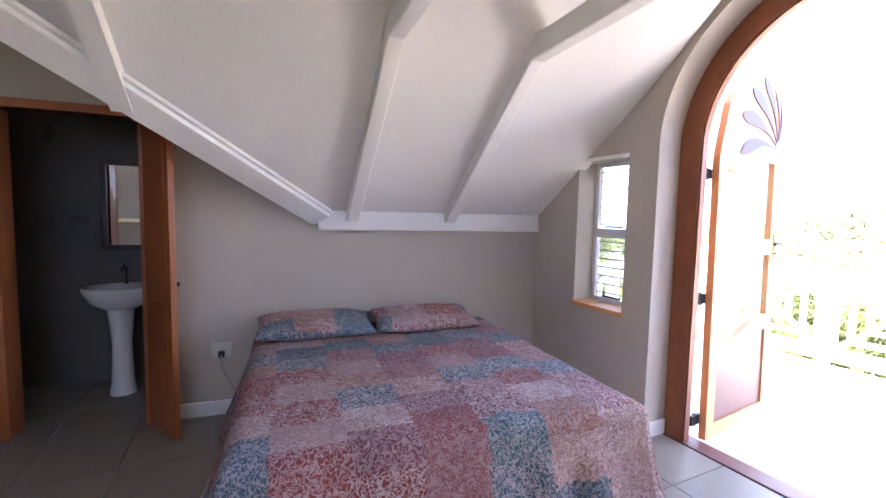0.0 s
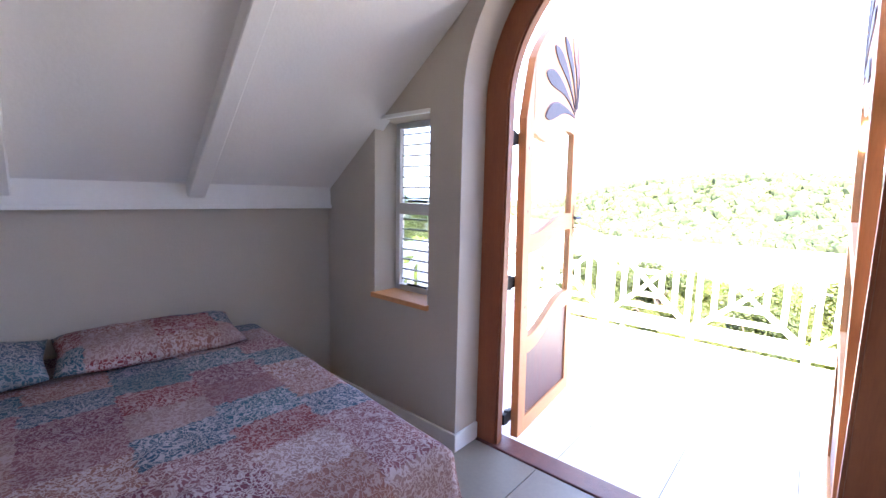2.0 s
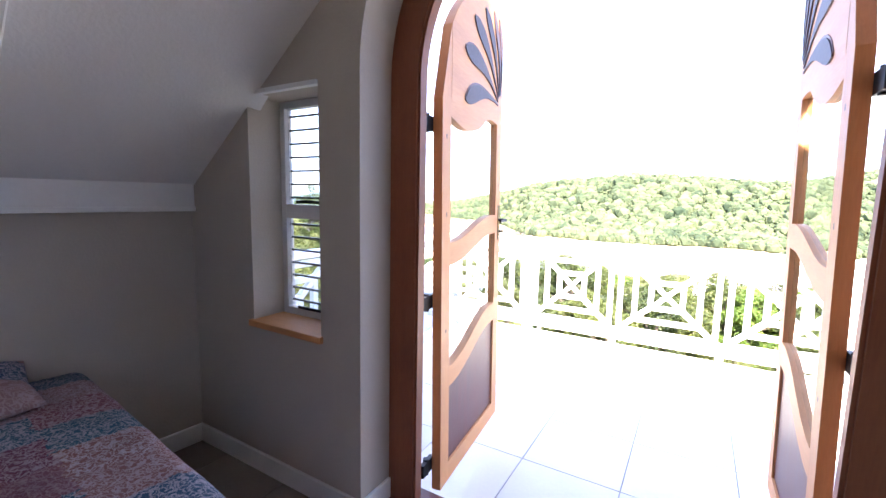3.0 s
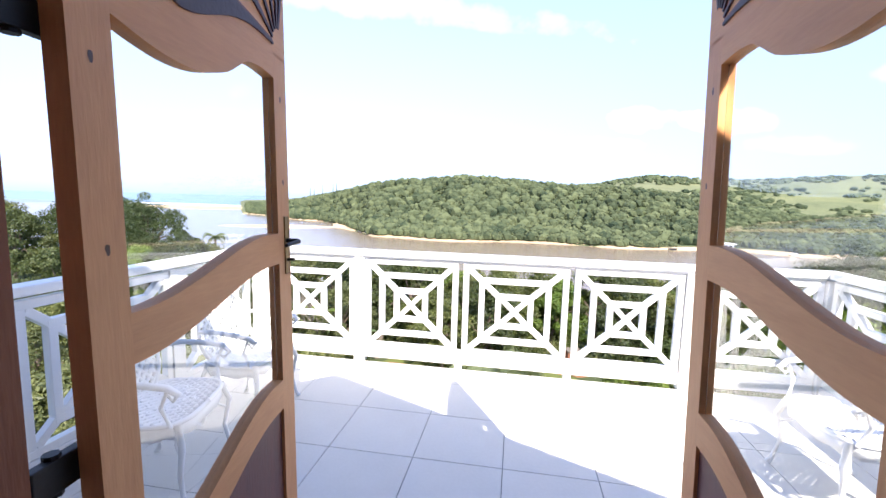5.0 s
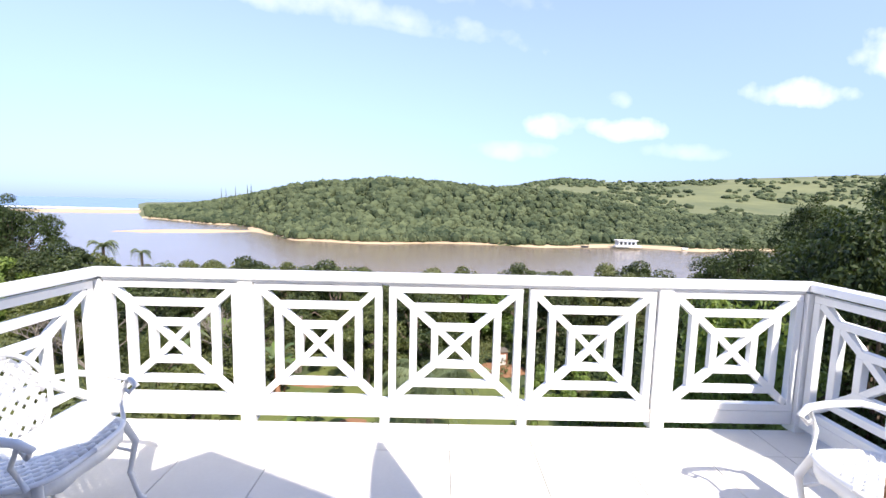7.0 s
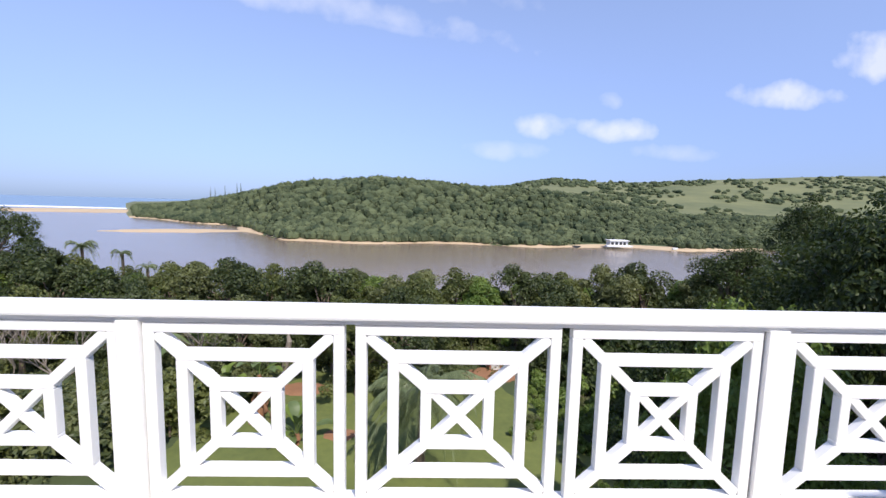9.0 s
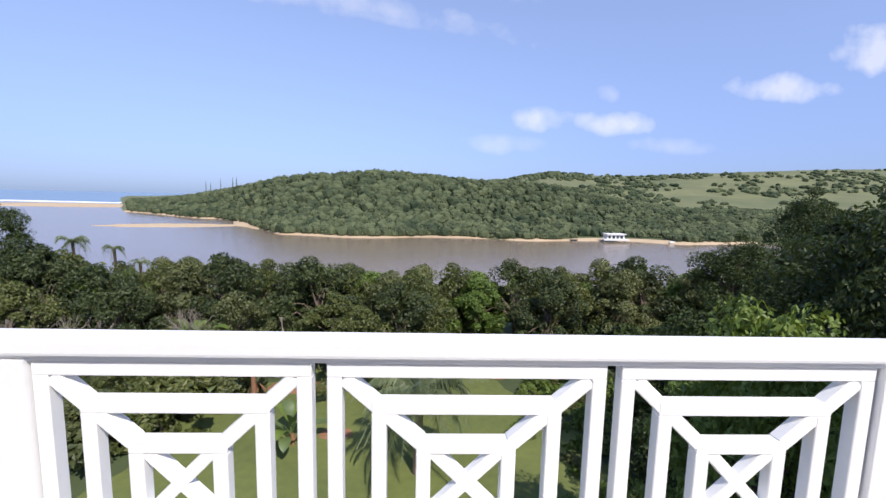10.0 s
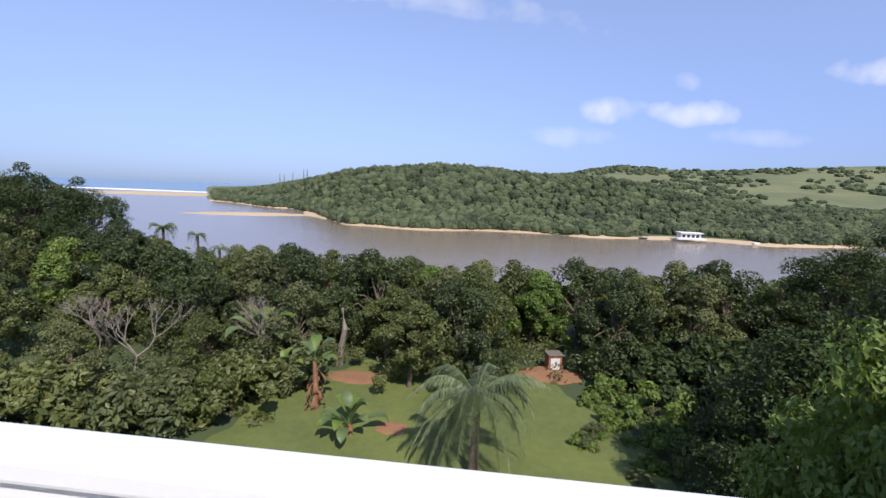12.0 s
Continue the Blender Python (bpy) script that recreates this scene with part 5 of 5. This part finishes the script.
# left side of the garden
for x, y, k, s in ((-17.5, 27.5, 0, 0.62), (-13.2, 30.5, 3, 0.8), (-21, 32, 1, 0.8), (-26, 30, 0, 0.85), (-31, 36, 1, 1.0), (-22.5, 24.5, 3, 0.6)):
    stand(KINDS[k], x, y, s, LABELS[k])
for x, y, k, s in ((-13.5, 24.0, 0, 1.3), (-16.5, 22.0, 1, 1.5), (-19.5, 20.5, 0, 1.5), (-11.6, 27.4, 1, 1.0), (-15, 26, 2, 1.2), (-23, 19, 1, 1.4)):
    stand(BUSH[k], x, y, s, "rounded green garden shrub at the lawn's edge", "shrub", "shrub", "garden shrubs")
for x, y, k, s in ((-30, 26, 0, 0.75), (-36, 30, 1, 0.85), (-42, 35, 0, 0.9), (-27, 21, 3, 0.6), (-34, 38, 1, 0.85), (-46, 39, 3, 0.95), (-25, 16, 0, 0.5), (-32, 20, 1, 0.65), (-38, 24, 0, 0.8), (-52, 38, 1, 1.0)):
    stand(KINDS[k], x, y, s, "green broadleaf tree on the wooded side of the garden")
stand(BIG[0], -42.5, 45, 0.86, "tall dark spreading tree above the lagoon", sz=0.90)
stand(BIG[0], -47.5, 44, 0.88, "tall green spreading tree above the lagoon", sz=0.93)
stand(BIG[0], -58, 50, 1.0, "tall dark spreading tree above the lagoon", sz=0.74)
stand(BIG[1], -66, 46, 1.1, "tall green spreading tree above the lagoon", sz=0.74)
# right side: tall trees close to the terrace
stand(BIG[2], 6.7, 13.6, 0.60, "bright green slender tree close beside the terrace", sz=1.70)
stand(BIG[0], 12.4, 15.4, 0.56, "large dark tree close beside the terrace", sz=1.62)
stand(BIG[0], 9.8, 19.5, 0.58, "green tree close beside the terrace", sz=1.02)
stand(BIG[0], 14.5, 18.5, 0.85, "large dark tree close beside the terrace", sz=1.05)
stand(BIG[0], 20, 24, 0.88, "large green tree behind the garden")
stand(BIG[0], 20.5, 34, 0.66, "large green tree behind the garden")
stand(BIG[0], 28, 36, 0.68, "large green tree behind the garden")
stand(BIG[0], 36, 44, 0.85, "large dark tree behind the garden")
for x, y, k, s in ((6.2, 29.5, 2, 0.9), (8.2, 27.5, 2, 1.2), (7.4, 24.5, 2, 0.9), (9.2, 30.5, 3, 1.3), (11.5, 28, 3, 1.6), (5.6, 26.5, 2, 0.6), (10.2, 24.2, 3, 1.2), (12.5, 31.5, 3, 1.7)):
    stand(BUSH[k], x, y, s, "rambling shrub beside the lawn, leaves bright or darkened for shade", "shrub", "shrub", "garden shrubs")


for i in range(26):
    x = 3.6 + rt.random() * 5.2
    y = 17.5 + i * 0.46 + rt.uniform(-0.5, 0.5)
    stand(BUSH[(2, 2, 1, 2)[i % 4]], x + (0.9 if y > 27 else 0), y, rt.uniform(0.26, 0.52), "low rambling shrub in rough grass", "shrub", "shrub", "rough grass shrubs")


def bare_tree(x, y, seed):
    rng = random.Random(seed)
    t = thing("bare_tree", pose(x, y, float(near_height(x, y)) - 0.1), "leafless pale-branched tree among green trees", "tree", "bare trees")
    bm = bmesh.new()

    def grow(p, d, length, r_, depth):
        q = p + d * length
        mid = (p + q) / 2 + Vector((rng.uniform(-1, 1), rng.uniform(-1, 1), rng.uniform(-0.5, 0.5))) * length * 0.08
        add_tube(bm, [p, mid, q], [r_, r_ * 0.85, r_ * 0.65], 5)
        if depth:
            for _ in range(3 if depth > 1 else 2):
                nd = (d + Vector((rng.uniform(-1, 1), rng.uniform(-1, 1), rng.uniform(-0.25, 0.7))) * 0.75).normalized()
                grow(q, nd, length * rng.uniform(0.6, 0.8), r_ * 0.6, depth - 1)
    grow(Vector((0, 0, 0)), Vector((0.05, 0, 1)), 1.7, 0.10, 5)
    part("branch", bm, M_PALEBARK, t)


bare_tree(-20.5, 26.2, 4)
bare_tree(-24.5, 28.0, 7)
bare_tree(-14.2, 28.6, 9)


# ---- palms and strelitzias ----
def frond(length, leaflets, droop, width, rng, up=0.9):
    """A feather frond from the origin along +x, arching; returns verts and faces."""
    V, F = [], []
    pts_ = []
    for i in range(leaflets + 1):
        k = i / leaflets
        pts_.append(np.array((length * k * (1 - 0.25 * droop * k), 0.0, length * (up * k - droop * 1.1 * k * k))))
    for i in range(1, leaflets + 1):
        k = i / leaflets
        p, q = pts_[i - 1], pts_[i]
        b0 = len(V)
        w = 0.02 * (1 - 0.7 * k)
        V += [p + (0, w, 0), p - (0, w, 0), q - (0, w, 0), q + (0, w, 0)]
        F.append((b0, b0 + 1, b0 + 2, b0 + 3))
        ll = width * math.sin(math.pi * min(1, 0.15 + 0.85 * k)) ** 0.7 + 0.05
        for s in (1, -1):
            b0 = len(V)
            ll *= 0.75 + 0.4 * rng.random()
            tip = p + np.array((ll * (0.45 + 0.25 * rng.random()), s * ll * 0.75, -ll * (0.3 + 0.5 * rng.random())))
            V += [p, p + (length / leaflets * (0.6 + 0.5 * rng.random()), 0, 0), tip]
            F.append((b0, b0 + 1, b0 + 2))
    return V, F


def palm(x, y, trunk_h, n_, length, droop, width, label, material=None, sx=1.0, leaflets=26, name="palm_tree"):
    rng = np.random.default_rng(int(abs(x * 10 + y)))
    t = thing(name, pose(x, y, float(near_height(x, y)) - 0.1), label, "palm", "garden palms")
    part("trunk", tube([(0, 0, 0), (0.05, 0.03, trunk_h * 0.5), (0, 0, trunk_h)], [0.24 * sx, 0.17 * sx, 0.19 * sx], 10), M_BARK, t)
    for i in range(n_):
        V, F = frond(length * rng.uniform(0.85, 1.1), leaflets, droop * rng.uniform(0.8, 1.3), width, rng, up=rng.uniform(0.05, 1.25))
        o = pydata("frond", [tuple(v) for v in V], F, material or M_PALM, t)
        o.matrix_basis = pose(0, 0, trunk_h - 0.05, 0, rng.uniform(-8, 8), i * 137.5 + rng.uniform(-10, 10))
    return t


palm(-1.4, 21.3, 3.7, 46, 3.3, 0.85, 0.5, "feathery grey-green palm on the lawn", M_PALMG, leaflets=60)


def paddle(length, wid, rng, m_steps=8):
    """A broad banana-like leaf on a stalk along +x."""
    V, F = [], []
    for i in range(m_steps + 1):
        k = i / m_steps
        w = wid * math.sin(math.pi * max(0.0, (k - 0.3) / 0.7)) ** 0.7 if k > 0.3 else 0.02
        x, z = length * k * 0.75, length * (1.0 * k - 0.55 * k * k * k)
        for s in (-1, 0, 1):
            V.append((x + rng.uniform(-0.02, 0.02), s * w, z + abs(s) * w * 0.35))
    for i in range(m_steps):
        for s in (0, 1):
            a = i * 3 + s
            F.append((a, a + 1, a + 4, a + 3))
    return V, F


def strelitzia(x, y, trunk_h, n_, length, wid, label, dry=0):
    rng = random.Random(int(x * 31 + y * 7))
    t = thing("strelitzia", pose(x, y, float(near_height(x, y)) - 0.05), label, "strelitzia", "garden strelitzias")
    part("trunk", tube([(0, 0, 0), (0.04, 0, trunk_h * 0.6), (0.0, 0, trunk_h)], [0.2, 0.14, 0.1], 9), M_DRY if dry else M_BARK, t)
    for i in range(n_):
        V, F = paddle(length * rng.uniform(0.8, 1.1), wid * rng.uniform(0.8, 1.15), rng)
        o = pydata("leaf", V, F, M_PALM if i % 3 else M_LEAFB, t, True)
        o.matrix_basis = pose(0, 0, trunk_h - 0.1, 0, rng.uniform(-35, 35), i * 137.5)
    for i in range(dry):
        V, F = paddle(length * 0.75, wid * 0.5, rng)
        o = pydata("dry_leaf", V, F, M_DRY, t, True)
        o.matrix_basis = pose(0, 0, trunk_h - 0.2 - i * 0.12, 0, 105 + rng.uniform(-12, 12), i * 100)
    return t


strelitzia(-9.7, 25.3, 2.7, 9, 1.7, 0.26, "strelitzia with a skirt of dry brown leaves on the lawn", 14)
strelitzia(-7.2, 23.3, 0.7, 16, 1.9, 0.26, "clump of broad-leaved strelitzia on the lawn", 6)
strelitzia(-14.6, 29.2, 2.4, 10, 2.6, 0.34, "tall broad-leaved strelitzia among the shrubs")
strelitzia(-12.2, 27.0, 1.2, 8, 1.6, 0.24, "small broad-leaved strelitzia at the lawn's edge")
for x, y, h_ in ((-38.0, 50, 6.9), (-34.2, 50.5, 6.6), (-32.6, 52, 5.4)):
    palm(x, y, h_, 26 if x < -37 else 15, 2.1 if x < -37 else 1.5, 1.15, 0.4, "tall ragged palm standing above the lagoon trees", M_PALMG, 0.8, 14)
tagged(ob_of("leaning_trunk", tube([(-10.5, 31.0, -10.2), (-10.2, 30.7, -8.6), (-9.9, 30.5, -7.3), (-10.1, 30.6, -6.0)], [0.26, 0.2, 0.17, 0.12]), M_PALEBARK), "pale leaning tree trunk on bare earth", "trunk")

# small brick shed
M_BRICK = mat("red_brick", (0.34, 0.15, 0.09), (0.24, 0.10, 0.06), rough=0.9, scale=4, grain=30)
shed = thing("pump_shed", pose(3.45, 32.9, float(near_height(3.45, 32.9)) + 0.1, 0, 0, 12) @ Matrix.Scale(0.72, 4), "small brick shed with a pale door on red earth", "shed")
part("wall", box(-0.62, 0.62, -0.5, 0.5, 0, 1.35, 0.02), M_BRICK, shed)
part("door", box(-0.44, 0.42, -0.53, -0.49, 0.02, 1.12, 0.01), M_PLASTIC, shed, "pale painted door")
part("roof", box(-0.72, 0.72, -0.62, 0.6, 1.35, 1.47, 0.02), M_THATCH, shed, "flat grey roof slab")

# ---- far wood: one canopy of many crowns ----
def canopy(name, pts_, sizes, seed, sub, material, label):
    rng = np.random.default_rng(seed)
    protos = []
    for k in range(6):
        bm = bmesh.new()
        bmesh.ops.create_icosphere(bm, subdivisions=sub, radius=1.0)
        for v in bm.verts:
            d = v.co.normalized()
            v.co = d * (1 + 0.38 * noise.noise(d * 2.1 + Vector((k * 7.1, 0, 0))) + 0.22 * noise.noise(d * 5.0 + Vector((0, k * 3.3, 0))))
        bm.verts.ensure_lookup_table()
        protos.append((np.array([v.co[:] for v in bm.verts]), np.array([[v.index for v in f.verts] for f in bm.faces])))
        bm.free()
    VV, FF, n0 = [], [], 0
    for p, s in zip(pts_, sizes):
        V, F = protos[rng.integers(6)]
        a = rng.random() * math.tau
        R = np.array([[math.cos(a), -math.sin(a), 0], [math.sin(a), math.cos(a), 0], [0, 0, 1]])
        W = (V * np.array(s)) @ R.T + p
        VV.append(W)
        FF.append(F + n0)
        n0 += len(V)
    V, F = np.concatenate(VV), np.concatenate(FF)
    return tagged(pydata(name, V.tolist(), F.tolist(), material, None, False), label, "trees", kind="stuff")


rng = np.random.default_rng(77)
cand = 15000
r_ = rng.uniform(-0.68, 1.25, cand)
k_ = rng.random(cand) ** 1.35
yy_ = shore_y(r_) + 4 + 250 * k_
xx_ = r_ * yy_
zz_ = far_height(xx_, yy_)
hs = (1.3 + 3.4 * rng.random(cand) ** 2.2) * (0.9 + 0.2 * (r_ < 0.1))
keep = ~((r_ > 0.34) & (r_ < 0.56) & (k_ < 0.05)) & ((r_ < 0.30) | (k_ < 0.50 + 0.4 * rng.random(cand)))
hs = np.where(k_ < 0.03, hs * 0.75, hs)
pts_far = np.stack([xx_, yy_, zz_ + hs * 0.55], 1)[keep]
sz_far = np.stack([hs * 1.0, hs * 1.0, hs * 0.95], 1)[keep]
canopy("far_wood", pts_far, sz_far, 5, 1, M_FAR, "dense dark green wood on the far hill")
V, F = leaf_cloud(pts_far, sz_far[:, 0] * 1.12, 26, 0.55, rng, flat=0.95, aspect=0.7)
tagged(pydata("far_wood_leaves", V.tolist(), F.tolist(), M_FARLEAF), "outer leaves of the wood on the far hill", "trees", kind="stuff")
# scattered groves on the open hills behind
cand = 7000
r_ = rng.uniform(0.02, 1.6, cand)
yy_ = rng.uniform(430, 1250, cand)
g = np.array([noise.noise((a * 5.5, b * 0.011, 2.0)) + 0.5 * noise.noise((a * 14, b * 0.03, 5.0)) for a, b in zip(r_, yy_)])
keep = g > -0.10 + 0.27 * smooth01((yy_ - 500) / 500) * smooth01((r_ - 0.35) / 0.3)
hs = rng.uniform(1.8, 4.6, cand)
pp = np.stack([r_ * yy_, yy_, far_height(r_ * yy_, yy_) + hs * 0.4], 1)[keep]
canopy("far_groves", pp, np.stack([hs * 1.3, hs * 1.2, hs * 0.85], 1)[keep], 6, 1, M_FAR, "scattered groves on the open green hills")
# undergrowth between the garden trees and the water
cand = 1700
x_ = rng.uniform(-125, 120, cand)
y_ = rng.uniform(54, 114, cand)
hs = rng.uniform(1.2, 3.0, cand)
pp = np.stack([x_, y_, near_height(x_, y_) + hs * 0.7], 1)
V, F = leaf_cloud(pp, hs * 1.35, 70, 0.34, rng)
tagged(pydata("bank_thicket", V.tolist(), F.tolist(), M_LEAF), "low dense thicket on the near bank", "shrubs", kind="stuff")
# loose low growth round the lawn
cand = 1000
x_ = rng.uniform(-40, 22, cand)
y_ = rng.uniform(13, 40, cand)
off = ((x_ + 4.0) / 11.0) ** 2 + ((y_ - 21.5) / 11.5) ** 2
k_ = off > 1.12
hs = rng.uniform(0.25, 0.95, cand)
pp = np.stack([x_, y_, near_height(x_, y_) + hs * 0.4], 1)[k_]
V, F = leaf_cloud(pp, (hs * 1.5)[k_], 90, 0.10, rng)
tagged(pydata("undergrowth", V.tolist(), F.tolist(), M_LEAFO), "low weeds and undergrowth round the lawn", "undergrowth", kind="stuff")

# conifers on the point
for x, y, h_ in ((-263, 520, 22), (-257, 519, 20), (-246, 520, 21), (-231, 518, 17), (-227, 519, 15)):
    t = thing("norfolk_pine", pose(x, y, float(far_height(np.array(x), np.array(y)))), "tall narrow conifer on the wooded point", "tree", "conifers")
    part("trunk", tube([(0, 0, 0), (0, 0, h_ + 3)], [0.4, 0.1]), M_BARK, t)
    bm = bmesh.new()
    for i in range(9):
        z0 = 4 + (h_ - 1) * i / 9
        bmesh.ops.create_cone(bm, cap_ends=True, segments=9, radius1=1.7 * (1 - i / 10.5), radius2=0.2, depth=1.1, matrix=pose(0, 0, z0, 0, 0, i * 17))
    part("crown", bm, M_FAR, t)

# house at the far shore
fy = 266.0
fh = thing("shore_house", pose(0.435 * fy, fy, WZ + 1.4), "small white flat-roofed house on the far shore", "house")
part("wall", box(-5.5, 5.5, 0, 6, 0.2, 3.4, 0.1), M_EXT, fh)
part("roof", box(-6.3, 6.3, -1.2, 6.6, 3.4, 3.9, 0.1), M_EXT, fh, "white flat roof")
for wx in (-4, -1.4, 1.2, 3.6):
    part("window", box(wx - 0.8, wx + 0.8, -0.08, 0.05, 1.0, 2.7), M_BLACKP, fh)
part("veranda", box(-9, 7, -4, -0.1, 0.0, 0.9, 0.1), M_EXT, fh, "white low terrace")
for bx, bl in ((0.33, 5.0), (0.56, 3.6)):
    bt = thing("boat", pose(bx * fy, fy - 4, WZ + 0.7), "small moored boat at the sandy shore", "boat")
    part("hull", prism([(-bl / 2, 0.9), (-bl / 2 + 0.5, -0.1), (bl / 2 - 0.9, -0.1), (bl / 2, 1.0)], -0.8, 0.8), M_BLACKP if bx < 0.4 else M_EXT, bt)

# ---- floor tiles ----
def tile_mesh(name, sx, sy, t, material):
    bm = bmesh.new()
    add_box(bm, 0.0025, sx - 0.0025, 0.0025, sy - 0.0025, -t, 0, 0.0015)
    me = bpy.data.meshes.new(name)
    bm.to_mesh(me)
    bm.free()
    me.materials.append(material)
    return me


floor_t = bpy.data.objects["floor_terrace"]
TP, XO, YO = 0.55, -1.01, 5.17
cache = {}
for i in range(-5, 6):
    for j in range(-5, 3):
        x0, x1 = max(TX0, XO + i * TP), min(TX1, XO + (i + 1) * TP)
        y0, y1 = max(2.805, YO + j * TP), min(TY1, YO + (j + 1) * TP)
        if x1 - x0 < 0.04 or y1 - y0 < 0.04:
            continue
        key = (round(x1 - x0, 3), round(y1 - y0, 3))
        if key not in cache:
            cache[key] = tile_mesh("tile", key[0], key[1], 0.008, M_BTILE)
        o = new("tile", cache[key])
        o.parent = floor_t
        o.location = (x0, y0, 0)
cache = {}
for i in range(-9, 6):
    for j in range(-13, 1):
        x0, x1 = max(-5.5, -1.05 + i * 0.45), min(1.5, -1.05 + (i + 1) * 0.45)
        y0, y1 = max(-3.6, 2.21 + j * 0.45), min(2.655, 2.21 + (j + 1) * 0.45)
        if x1 - x0 < 0.04 or y1 - y0 < 0.04:
            continue
        key = (round(x1 - x0, 3), round(y1 - y0, 3))
        if key not in cache:
            cache[key] = tile_mesh("tile", key[0], key[1], 0.008, M_FLOOR)
        o = new("tile", cache[key])
        o.parent = room_floor
        o.location = (x0, y0, FR)
